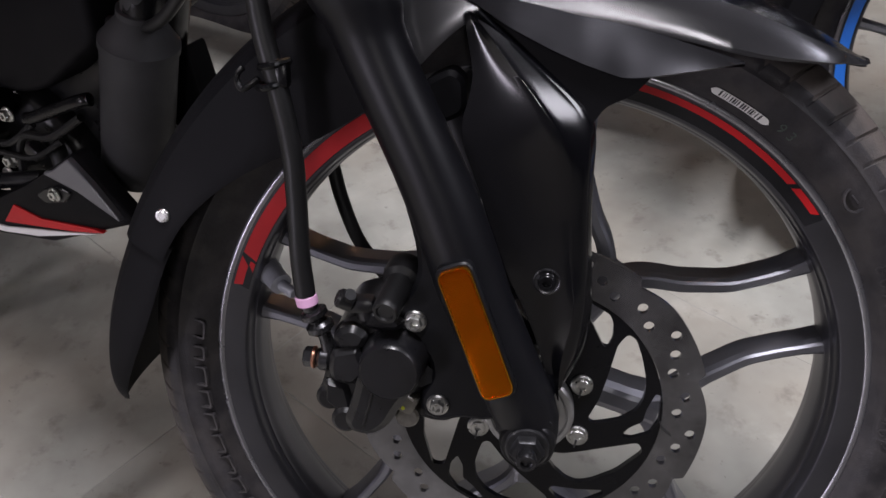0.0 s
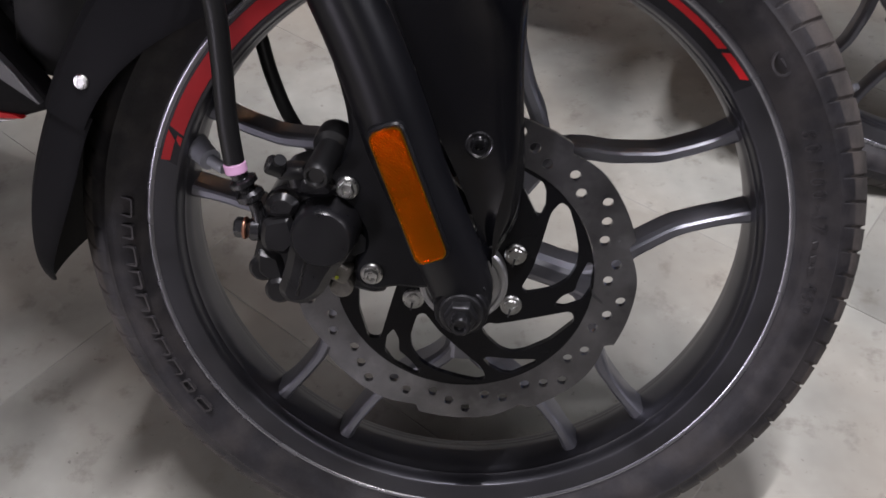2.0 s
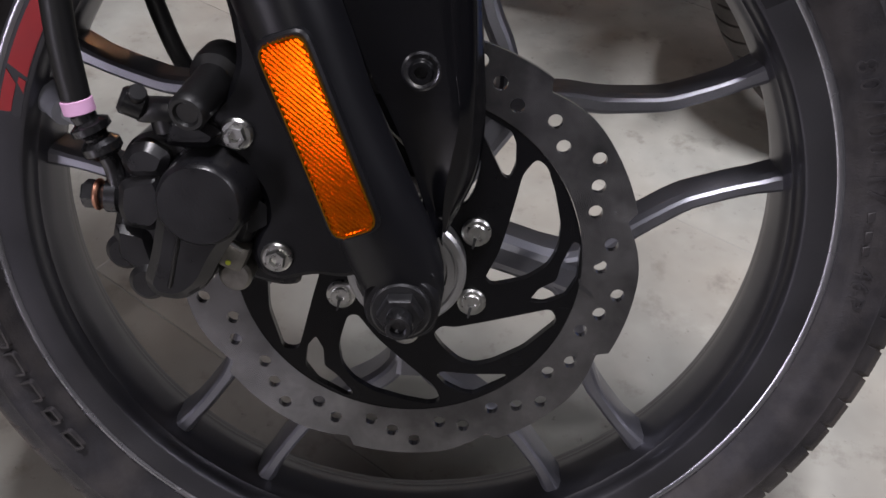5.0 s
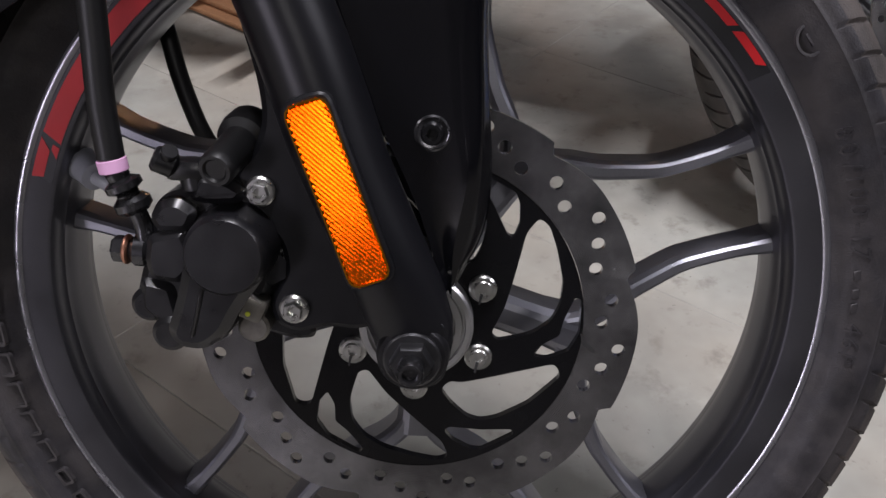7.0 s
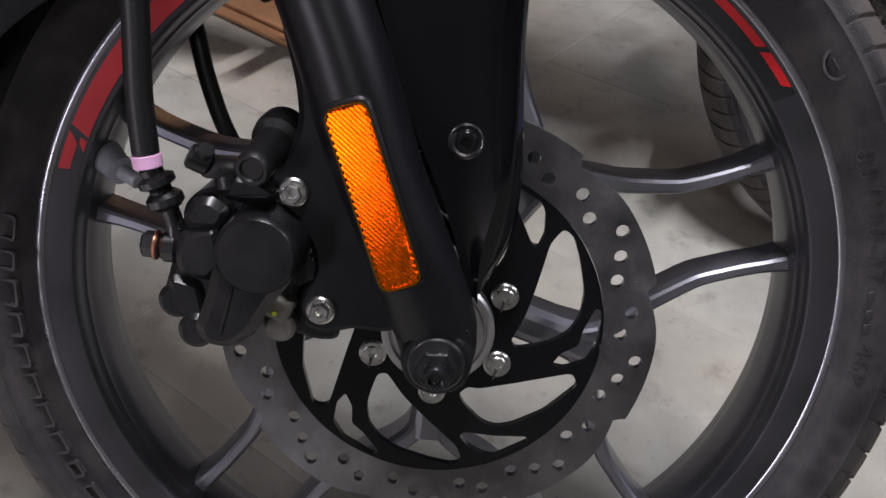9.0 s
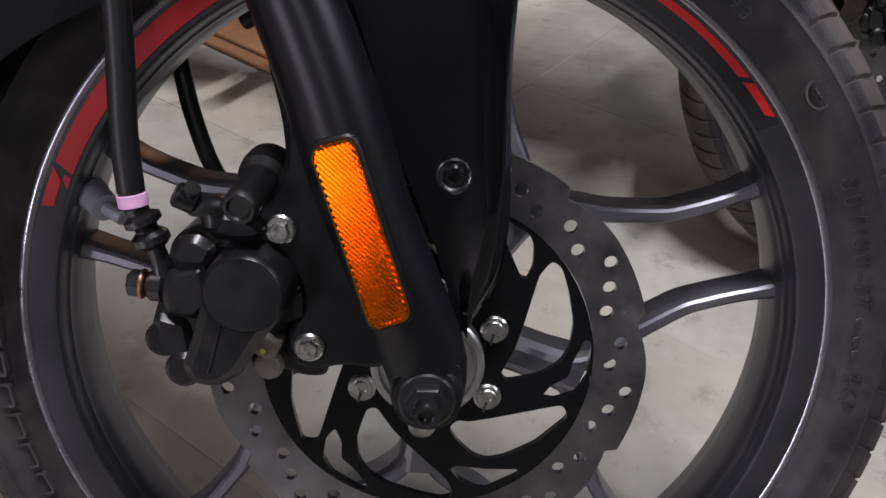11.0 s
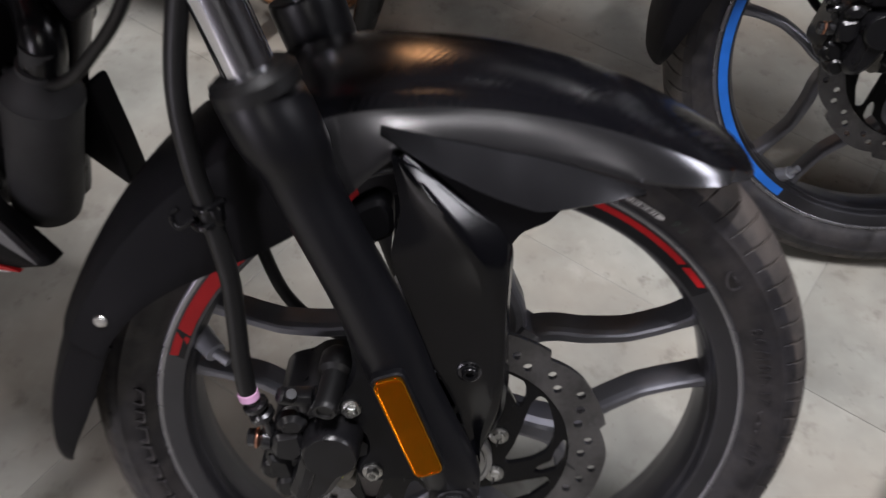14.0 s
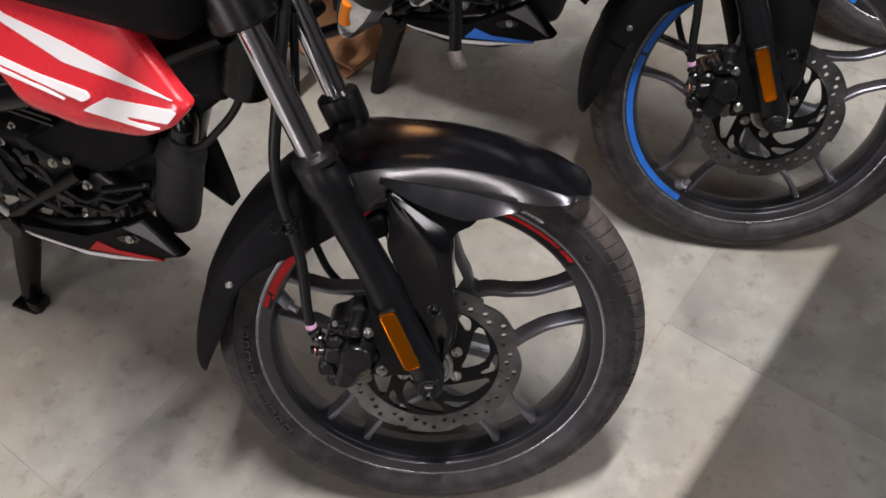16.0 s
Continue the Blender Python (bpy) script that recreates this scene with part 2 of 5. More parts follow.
def slab_material():
    """Polished grey-green stone slab, each piece with its own tone."""
    m = material("grey_stone_slab", (0.36, 0.365, 0.33), 0.46, grain=0.12, grain_scale=40, stain=0.30, stain_scale=6.5,
                 dust=(0.33, 0.27, 0.205), dust_amount=0.6, dust_scale=3.4, bump=0.12, bump_scale=90, spread=True)
    nt = m.node_tree
    b = nt.nodes["Principled BSDF"]
    src = b.inputs["Base Color"].links[0].from_socket
    info = nt.nodes.new("ShaderNodeObjectInfo")
    ramp = nt.nodes.new("ShaderNodeMapRange")
    ramp.inputs[3].default_value, ramp.inputs[4].default_value = 0.88, 1.08
    nt.links.new(info.outputs["Random"], ramp.inputs[0])
    g = nt.nodes.new("ShaderNodeMix")
    g.data_type, g.blend_type = "RGBA", "MULTIPLY"
    g.inputs[0].default_value = 1.0
    nt.links.new(src, g.inputs[6])
    nt.links.new(ramp.outputs[0], g.inputs[7])
    out = g.outputs[2]
    where = nt.nodes.new("ShaderNodeNewGeometry").outputs["Position"]
    for scale, detail, lo, hi, tone, amount in ((28.0, 10.0, 0.56, 0.70, (0.16, 0.145, 0.12), 0.55), (9.0, 12.0, 0.58, 0.72, (0.55, 0.53, 0.48), 0.5), (110.0, 4.0, 0.66, 0.74, (0.08, 0.075, 0.065), 0.6)):
        n = nt.nodes.new("ShaderNodeTexNoise")
        n.inputs["Scale"].default_value, n.inputs["Detail"].default_value, n.inputs["Roughness"].default_value = scale, detail, 0.62
        nt.links.new(where, n.inputs["Vector"])
        k = nt.nodes.new("ShaderNodeMapRange")
        k.inputs[1].default_value, k.inputs[2].default_value, k.inputs[4].default_value = lo, hi, amount
        nt.links.new(n.outputs["Fac"], k.inputs[0])
        spot = nt.nodes.new("ShaderNodeMix")
        spot.data_type = "RGBA"
        spot.inputs[7].default_value = (*tone, 1)
        nt.links.new(k.outputs[0], spot.inputs[0])
        nt.links.new(out, spot.inputs[6])
        out = spot.outputs[2]
    nt.links.new(out, b.inputs["Base Color"])
    return m


SLAB = slab_material()
GROUT = material("slab_joint_cement", (0.33, 0.325, 0.295), 0.6, stain=0.3, stain_scale=6, spread=True)

# ---------------------------------------------------------------- mesh helpers


def finish(name, bm, mat, sharp=38):
    me = bpy.data.meshes.new(name)
    bmesh.ops.recalc_face_normals(bm, faces=bm.faces)
    bm.to_mesh(me)
    bm.free()
    me.materials.append(mat)
    for p in me.polygons:
        p.use_smooth = True
    me.set_sharp_from_angle(angle=radians(sharp))
    return me


def part(name, bm, mat, parent, label="", sharp=38):
    me = bm if isinstance(bm, bpy.types.Mesh) else finish(name, bm, mat, sharp)
    ob = new(name, me)
    ob.parent = parent
    if label:
        ob["label"] = label
    return ob


def lathe(profile, n=64, axis="y", closed=False):
    """Turn a profile of (along, radius) about an axis through the origin."""
    bm = bmesh.new()
    rings = []
    for a, r in profile:
        ring = []
        for i in range(n):
            t = 2 * math.pi * i / n
            c, s = r * math.cos(t), r * math.sin(t)
            ring.append(bm.verts.new((c, a, s) if axis == "y" else (c, s, a)))
        rings.append(ring)
    pairs = list(zip(rings, rings[1:]))
    if closed:
        pairs.append((rings[-1], rings[0]))
    for p, q in pairs:
        for i in range(n):
            k = (i + 1) % n
            bm.faces.new((p[i], p[k], q[k], q[i]))
    if not closed:
        for ring in (rings[0], rings[-1]):
            bm.faces.new(ring)
    return bm


def between(a, b):
    """Pose whose z axis runs from a to b."""
    a, b = Vector(a), Vector(b)
    return Matrix.Translation(a) @ (b - a).to_track_quat("Z", "Y").to_matrix().to_4x4()


def rod(a, b, profile, n=24):
    """Turned piece along a to b; profile: (share of the way, radius)."""
    length = (Vector(b) - Vector(a)).length
    bm = lathe([(s * length, r) for s, r in profile], n, "z")
    bm.transform(between(a, b))
    return bm


def cyl(a, b, r, n=24, bevel=0.12):
    length = (Vector(b) - Vector(a)).length
    e = min(r * bevel, length * 0.3) / length
    return rod(a, b, [(0, r * (1 - bevel)), (e, r), (1 - e, r), (1, r * (1 - bevel))], n)


def smooth_path(points, steps=8):
    """Catmull-Rom line through the points."""
    p = [Vector(q) for q in points]
    p = [2 * p[0] - p[1]] + p + [2 * p[-1] - p[-2]]
    out = []
    for i in range(1, len(p) - 2):
        for k in range(steps):
            t = k / steps
            a, b, c, d = p[i - 1], p[i], p[i + 1], p[i + 2]
            out.append(0.5 * ((2 * b) + (c - a) * t + (2 * a - 5 * b + 4 * c - d) * t * t + (3 * b - a - 3 * c + d) * t ** 3))
    out.append(p[-2])
    return out


def tube(points, r, n=12, steps=8):
    """Round tube along a smooth line; r a number or a list of radii at the points."""
    line = smooth_path(points, steps)
    bm = bmesh.new()
    rings = []
    side = Vector((0.3, 1, 0.2))
    for i, c in enumerate(line):
        d = (line[min(i + 1, len(line) - 1)] - line[max(i - 1, 0)]).normalized()
        u = d.cross(side).normalized()
        v = d.cross(u)
        if isinstance(r, (int, float)):
            rad = r
        else:
            f = i / (len(line) - 1) * (len(r) - 1)
            k = min(int(f), len(r) - 2)
            rad = r[k] + (r[k + 1] - r[k]) * (f - k)
        rings.append([bm.verts.new(c + rad * (math.cos(t) * u + math.sin(t) * v)) for t in [2 * math.pi * j / n for j in range(n)]])
    for p, q in zip(rings, rings[1:]):
        for i in range(n):
            k = (i + 1) % n
            bm.faces.new((p[i], p[k], q[k], q[i]))
    bm.faces.new(rings[0])
    bm.faces.new(rings[-1])
    return bm


def rounded(points, radius, steps=4):
    """Polygon with rounded corners, as a list of (x, z)."""
    out = []
    n = len(points)
    for i in range(n):
        a, b, c = Vector(points[i - 1]), Vector(points[i]), Vector(points[(i + 1) % n])
        k = min(radius, (a - b).length * 0.45, (c - b).length * 0.45)
        p, q = b + (a - b).normalized() * k, b + (c - b).normalized() * k
        for s in range(steps + 1):
            t = s / steps
            out.append(tuple((1 - t) ** 2 * p + 2 * t * (1 - t) * b + t * t * q))
    return out


def plate(outline, y0, y1, holes=(), chamfer=0.0):
    """Flat piece in the x-z plane between y0 (front) and y1, with holes through it and a chamfered front edge."""
    bm = bmesh.new()
    loops = [list(outline)] + [list(h) for h in holes]

    def area(l):
        return sum(l[i - 1][0] * l[i][1] - l[i][0] * l[i - 1][1] for i in range(len(l)))

    loops[0] = loops[0] if area(loops[0]) > 0 else loops[0][::-1]
    loops[1:] = [l if area(l) < 0 else l[::-1] for l in loops[1:]]
    flat = tessellate_polygon([[Vector((x, z, 0)) for x, z in l] for l in loops])

    def inset(l, d):
        out = []
        n = len(l)
        for i in range(n):
            a, b, c = Vector(l[i - 1]), Vector(l[i]), Vector(l[(i + 1) % n])
            t = (c - a)
            if t.length < 1e-9:
                out.append(tuple(b))
                continue
            t.normalize()
            out.append((b[0] - t[1] * d, b[1] + t[0] * d))
        return out

    layers = []
    levels = [(y0, chamfer)] + ([(y0 + chamfer * (1 if y1 > y0 else -1), 0)] if chamfer else []) + [(y1, 0)]
    for y, d in levels:
        layers.append([[bm.verts.new((x, y, z)) for x, z in (inset(l, d) if d else l)] for l in loops])
    for lay, flip in ((layers[0], False), (layers[-1], True)):
        vs = [v for l in lay for v in l]
        for tri in flat:
            try:
                bm.faces.new([vs[i] for i in (tri[::-1] if flip else tri)])
            except ValueError:
                pass
    for A, B in zip(layers, layers[1:]):
        for la, lb in zip(A, B):
            n = len(la)
            for i in range(n):
                k = (i + 1) % n
                bm.faces.new((la[i], la[k], lb[k], lb[i]))
    return bm


def grid_shell(rows, thick=0.0025):
    """Sheet through rows of points, given a thickness."""
    bm = bmesh.new()
    vs = [[bm.verts.new(p) for p in r] for r in rows]
    for a, b in zip(vs, vs[1:]):
        for i in range(len(a) - 1):
            bm.faces.new((a[i], a[i + 1], b[i + 1], b[i]))
    bmesh.ops.recalc_face_normals(bm, faces=bm.faces)
    if thick:
        bmesh.ops.solidify(bm, geom=bm.faces[:], thickness=thick)
    return bm


def block(cx, cy, cz, sx, sy, sz, bevel=0.004, segments=2):
    bm = bmesh.new()
    bmesh.ops.create_cube(bm, size=1)
    bm.transform(Matrix.Translation((cx, cy, cz)) @ Matrix.Diagonal((sx, sy, sz, 1)))
    bmesh.ops.bevel(bm, geom=bm.edges[:], offset=bevel, segments=segments, affect="EDGES", profile=0.5)
    return bm


def joined(*bms):
    out = bmesh.new()
    for b in bms:
        me = bpy.data.meshes.new("t")
        b.to_mesh(me)
        b.free()
        out.from_mesh(me)
        bpy.data.meshes.remove(me)
    return out


def bolt_mesh(r, head=0.006, flange=1.45, hexed=True, socket=0.5):
    """Flanged bolt head along -y, seated at y = 0."""
    bm = lathe([(0.0, r * flange), (-0.0015, r * flange), (-0.0024, r * flange * 0.86), (-0.0025, r * 0.8)], 28)
    n = 6 if hexed else 28
    hd = lathe([(-0.002, r), (-head * 0.85, r), (-head, r * 0.88), (-head, r * socket), (-head * 0.5, r * socket * 0.92)], n)
    return joined(bm, hd)


BOLTS = {}


def bolt(parent, at, r=0.007, head=0.006, flange=1.45, hexed=True, socket=0.5, mat=None, name="bolt", turn=0.0):
    key = (r, head, flange, hexed, socket, (mat or ZINC).name)
    if key not in BOLTS:
        BOLTS[key] = finish(name, bolt_mesh(r, head, flange, hexed, socket), mat or ZINC, 30)
    ob = new(name, BOLTS[key])
    ob.parent = parent
    ob.matrix_basis = pose(*at, 0, turn, 0)
    return ob


def polar(r, deg):
    return (r * math.cos(radians(deg)), r * math.sin(radians(deg)))


def text_mesh(body, size, depth):
    cu = bpy.data.curves.new("t", "FONT")
    cu.body, cu.size, cu.extrude, cu.align_x, cu.align_y = body, size, depth, "CENTER", "CENTER"
    ob = bpy.data.objects.new("t", cu)
    scene.collection.objects.link(ob)
    bpy.context.view_layer.update()
    me = bpy.data.meshes.new_from_object(ob.evaluated_get(bpy.context.evaluated_depsgraph_get()))
    bpy.data.objects.remove(ob)
    bpy.data.curves.remove(cu)
    return me


# ---------------------------------------------------------------- wheel


TYRE_SIDE = [(-0.0265, 0.2250), (-0.0285, 0.2275), (-0.0302, 0.2290), (-0.0312, 0.2308), (-0.0340, 0.2335), (-0.0378, 0.2385), (-0.0402, 0.2440),
             (-0.0414, 0.2495), (-0.0412, 0.2540), (-0.0418, 0.2552), (-0.0413, 0.2565), (-0.0405, 0.2578)]


def side_y(r):
    """Where the tyre's side wall lies at a radius."""
    for (y0, r0), (y1, r1) in zip(TYRE_SIDE, TYRE_SIDE[1:]):
        if r0 <= r <= r1:
            return y0 + (y1 - y0) * (r - r0) / (r1 - r0)
    return TYRE_SIDE[-1][0]


def tyre_mesh():
    half = TYRE_SIDE
    tread = []
    for k in range(1, 15):
        a = k / 15
        tread.append((-0.0405 * math.cos(a * math.pi / 2), 0.2578 + 0.0252 * math.sin(a * math.pi / 2)))
    prof = half + tread + [(0, 0.2830)]
    prof = prof + [(-y, r) for y, r in prof[-2::-1]]
    first, last = len(half), len(prof) - len(half) - 1
    n, pitch = 1620, 18
    verts, faces = [], []
    mid = (first + last) / 2
    shear = []
    for j in range(len(prof)):
        k = min(max(j, first), last)
        u = abs(k - mid) / (last - mid)
        shear.append(19.0 * (1 - u) ** 1.3 + (8 if k > mid else 4 if k == mid else 0))
    for i in range(n):
        for j, (y, r) in enumerate(prof):
            d = 0.0
            t = 2 * math.pi * (i - shear[j]) / n
            if first <= j <= last:
                u = abs(j - mid) / (last - mid)
                long = 0.22 if (i // pitch) % 3 else 0.5
                if i % pitch < 2 and 1 - u < 1.32 - long and u > long - 0.1:
                    d = 0.0026
            verts.append(((r - d) * math.cos(t), y, (r - d) * math.sin(t)))
    m = len(prof)
    for i in range(n):
        k = (i + 1) % n
        for j in range(m - 1):
            faces.append((i * m + j, k * m + j, k * m + j + 1, i * m + j + 1))
        faces.append((i * m + m - 1, k * m + m - 1, k * m, i * m))
    me = bpy.data.meshes.new("tyre")
    me.from_pydata(verts, [], faces)
    me.materials.append(RUBBER)
    me.materials.append(TREAD)
    for p in me.polygons:
        p.use_smooth = True
        if first + 2 <= p.index % m <= last - 3:
            p.material_index = 1
    me.set_sharp_from_angle(angle=radians(32))
    return me


def rim_mesh():
    half = [(-0.0262, 0.2255), (-0.0280, 0.2285), (-0.0300, 0.2290), (-0.0309, 0.2280), (-0.0310, 0.2262), (-0.0306, 0.2246), (-0.0303, 0.2235), (-0.0299, 0.2112),
            (-0.0292, 0.2096), (-0.0278, 0.2086), (-0.0240, 0.2076), (-0.0205, 0.2070), (-0.0190, 0.2058), (-0.0150, 0.2052), (-0.0130, 0.2042), (-0.0070, 0.2036)]
    prof = half + [(0, 0.2034)] + [(-y, r) for y, r in half[::-1]] + [(0.015, 0.215), (-0.015, 0.215)]
    return lathe(prof, 192, "y", closed=True)


def strip_arc(a0, a1, r0, r1, slant0=0.0, slant1=0.0, n=48, lift=0.0006):
    """Tape on the sloping face of the rim."""
    def y_at(r):
        return -0.0303 + (0.2235 - r) * 0.032 - lift
    rows = []
    for r, s in ((r0, 0), ((r0 + r1) / 2, 0.5), (r1, 1)):
        row = []
        for i in range(n + 1):
            t = i / n
            a = (a0 + slant0 * s) * (1 - t) + (a1 + slant1 * s) * t
            x, z = polar(r, a)
            row.append((x, y_at(r), z))
        rows.append(row)
    return grid_shell(rows, 0.0004)


def spoke_sweep(points, widths, yf, yb):
    """Bar with a chamfered face along a line in the wheel's plane."""
    bm = bmesh.new()
    rings = []
    for i, (x, z) in enumerate(points):
        a, b = Vector(points[max(i - 1, 0)]), Vector(points[min(i + 1, len(points) - 1)])
        d = (b - a).normalized()
        nx, nz = -d[1], d[0]
        w = widths[i] / 2
        sec = [(-w, yb), (-w, yf + 0.006), (-w * 0.72, yf + 0.0015), (-w * 0.4, yf), (w * 0.4, yf), (w * 0.72, yf + 0.0015), (w, yf + 0.006), (w, yb), (w * 0.5, yb + 0.003), (-w * 0.5, yb + 0.003)]
        rings.append([bm.verts.new((x + nx * o, y, z + nz * o)) for o, y in sec])
    for p, q in zip(rings, rings[1:]):
        n = len(p)
        for i in range(n):
            k = (i + 1) % n
            bm.faces.new((p[i], p[k], q[k], q[i]))
    bm.faces.new(rings[0])
    bm.faces.new(rings[-1])
    return bm


def spoke_mesh(angle):
    """One Y-shaped spoke of the cast wheel."""
    out = []
    stem = [polar(r, angle) for r in (0.026, 0.05, 0.075, 0.098)]
    out.append(spoke_sweep(stem, [0.026, 0.023, 0.023, 0.028], -0.012, 0.016))
    for s in (-1, 1):
        ra = [(0.088, 3.0), (0.099, 6.5), (0.110, 11.6), (0.122, 17.6), (0.135, 21.4), (0.151, 24.7), (0.163, 25.8), (0.183, 26.8), (0.205, 27.2)]
        line = smooth_path([(*polar(r, angle + s * a), 0) for r, a in ra], 3)
        pts = [(v[0], v[1]) for v in line]
        w = [0.0135 - 0.0035 * min(1, i / len(pts) * 1.4) + (0.005 * max(0, (i / len(pts) - 0.88) / 0.12)) for i in range(len(pts))]
        out.append(spoke_sweep(pts, w, -0.011, 0.014))
    return joined(*out)


def disc_outline(n=540):
    """Wavy rim of the disc: nine steps, each rising slowly after it."""
    out = []
    for i in range(n):
        a = 360 * i / n
        ph = ((14.7 - a) / 40.0) % 1.0
        if ph < 0.06:
            r = 0.1180 - 0.0053 * min(1.0, ph / 0.045)
        else:
            r = 0.1127 + 0.0053 * math.sin(min(1.0, (ph - 0.06) / 0.42) * math.pi / 2)
        out.append(polar(r, a))
    return out


def ring_points(r, n, cx=0.0, cz=0.0):
    return [(cx + r * math.cos(2 * math.pi * i / n), cz + r * math.sin(2 * math.pi * i / n)) for i in range(n)]


def turned(points, deg):
    c, s = math.cos(radians(deg)), math.sin(radians(deg))
    return [(c * x - s * z, s * x + c * z) for x, z in points]


TEARDROP = [(0.0628, 0.0570), (0.0565, 0.0490), (0.0540, 0.0375), (0.0504, 0.0218), (0.0465, 0.0074), (0.0395, -0.0080), (0.0430, -0.0118), (0.0507, -0.0103), (0.0612, -0.0075), (0.0714, -0.0001), (0.0760, 0.0096), (0.0768, 0.0224), (0.0728, 0.0400), (0.0682, 0.0530)]
SMALL_GAP = [(0.0835, 0.0138), (0.0872, 0.0125), (0.0868, -0.0070), (0.0815, -0.0172), (0.0700, -0.0218), (0.0626, -0.0205), (0.0675, -0.0133), (0.0763, -0.0082), (0.0782, 0.0010)]
BIG_GAP = [(0.0180, -0.0360), (0.0239, -0.0370), (0.0408, -0.0332), (0.0748, -0.0246), (0.0785, -0.0320), (0.0610, -0.0490), (0.0446, -0.0579), (0.0353, -0.0602), (0.0274, -0.0576), (0.0182, -0.0490), (0.0130, -0.0410)]
LOW_GAP = [(0.0150, -0.0665), (0.0180, -0.0642), (0.0355, -0.0655), (0.0527, -0.0650), (0.0540, -0.0680), (0.0505, -0.0702), (0.0358, -0.0785), (0.0294, -0.0777), (0.0199, -0.0725)]


def wheel_parts(bike, tape, arcs, marks):
    tyre = part("tyre", TYRE, RUBBER, bike, "black rubber road tyre with slanted tread grooves, dusty")
    # raised size marking and plain raised bars in place of the maker's lettering
    if marks:
        spots = [("8", 24.4), ("0", 22.1), ("/", 19.9), ("1", 18.2), ("0", 16.2), ("0", 14.0), ("-", 11.8), ("1", 10.2), ("7", 8.2), ("4", -2.4), ("6", -4.5), ("P", -6.6)]
        for ch, a in spots:
            me = text_mesh(ch, 0.0135, 0.0005)
            me.materials.append(RUBBER)
            g = new("size_marking", me)
            g.parent = tyre
            x, z = polar(0.2415, a)
            g.matrix_basis = pose(x, side_y(0.2415) - 0.0004, z) @ Matrix.Rotation(radians(90 - a), 4, "Y") @ Matrix.Rotation(radians(90), 4, "X") @ Matrix.Rotation(radians(23), 4, "X")
        for a in (5.2, 2.6, 0.6):
            x, z = polar(0.2415, a)
            ob = part("raised_bar", block(0, 0, 0, 0.0055, 0.0012, 0.0085, 0.0003, 1), RUBBER, tyre)
            ob.matrix_basis = pose(x, side_y(0.2415), z) @ Matrix.Rotation(radians(90 - a), 4, "Y") @ Matrix.Rotation(radians(-23), 4, "X")
        # outlined plain bars stand where the maker's lettering is
        for k in range(10):
            a = 171.5 + k * 4.6
            w, cut = random.choice((0.0058, 0.0075, 0.0082)), random.choice((0.0065, 0.0015, -0.0015))
            o = rounded([(-w, -0.0088), (w, -0.0088), (w * 0.94, 0.0088), (-w * 0.94, 0.0088)], 0.003)
            h = rounded([(0.0016 - w, -0.0072), (w - 0.0016, -0.0072), (w - 0.0016, cut), (0.0016 - w, cut + 0.0002)], 0.0015)
            ob = new("raised_bar", finish("raised_bar", plate(o, -0.0007, 0.002, [h]), RUBBER))
            ob.parent = tyre
            x, z = polar(0.2435, a)
            ob.matrix_basis = pose(x, side_y(0.2435), z) @ Matrix.Rotation(radians(90 - a), 4, "Y") @ Matrix.Rotation(radians(-17), 4, "X")
        # round approval mark
        bm = joined(plate(ring_points(0.0085, 28), -0.0007, 0.001, [ring_points(0.0070, 28)]), block(0, 0, 0, 0.007, 0.0012, 0.0015, 0.0003, 1), block(0.002, 0, 0.003, 0.005, 0.0012, 0.0014, 0.0003, 1))
        ob = part("approval_mark", bm, RUBBER, tyre)
        ob.matrix_basis = pose(polar(0.2445, 36.8)[0], side_y(0.2445), polar(0.2445, 36.8)[1]) @ Matrix.Rotation(radians(53), 4, "Y") @ Matrix.Rotation(radians(-20), 4, "X")
        # paper bar-code label
        rows = []
        for q in (-1.0, -0.5, 0.0, 0.5, 1.0):
            row = []
            for i in range(25):
                end = min(i, 24 - i) / 3
                r = 0.2368 + 0.0023 * q * min(1.0, math.sqrt(max(0.0, 1 - (1 - min(1.0, end)) ** 2)) + 0.05)
                b = 64.2 - 10.2 * i / 24
                row.append((polar(r, b)[0], side_y(r) - 0.0006, polar(r, b)[1]))
            rows.append(row)
        lab = part("bar_code_label", grid_shell(rows, 0.0003), PAPER, tyre, "white paper label with black bars")
        a = 62.8
        while a > 55.4:
            w = random.choice((0.12, 0.2, 0.3))
            rows = [[(polar(r, a - w * q)[0], side_y(r) - 0.0011, polar(r, a - w * q)[1]) for q in (0, 1)] for r in (0.2350, 0.2368, 0.2386)]
            part("bar", grid_shell(rows, 0.0002), INK, lab)
            a -= w + random.choice((0.12, 0.2, 0.35))
        for ch, a in (("9", 52.2), ("3", 50.3)):
            me = text_mesh(ch, 0.0095, 0.0001)
            me.materials.append(GREEN_INK)
            g = new("chalk_mark", me)
            g.parent = tyre
            g["label"] = "green chalk number"
            x, z = polar(0.2395, a)
            g.matrix_basis = pose(x, side_y(0.2395) - 0.0006, z) @ Matrix.Rotation(radians(90 - a), 4, "Y") @ Matrix.Rotation(radians(90), 4, "X") @ Matrix.Rotation(radians(28), 4, "X")
    rim = part("rim", RIM_MESH, RIM, bike, "dark gunmetal cast rim with a pale silver lip")
    part("rim_lip", LIP_MESH, LIP, rim)
    for a0, a1, s0, s1, r0, r1 in arcs:
        part("rim_tape", strip_arc(a0, a1, r0, r1, s0, s1), tape, rim, "coloured tape stripe")
    if marks:
        for a0, a1 in ((108, 162.6), (78, 36.0)):
            part("tape_backing", strip_arc(a0, a1, 0.2115, 0.2232, 0, -0.6, lift=0.0003), FILM, rim, "black backing film of the tape")
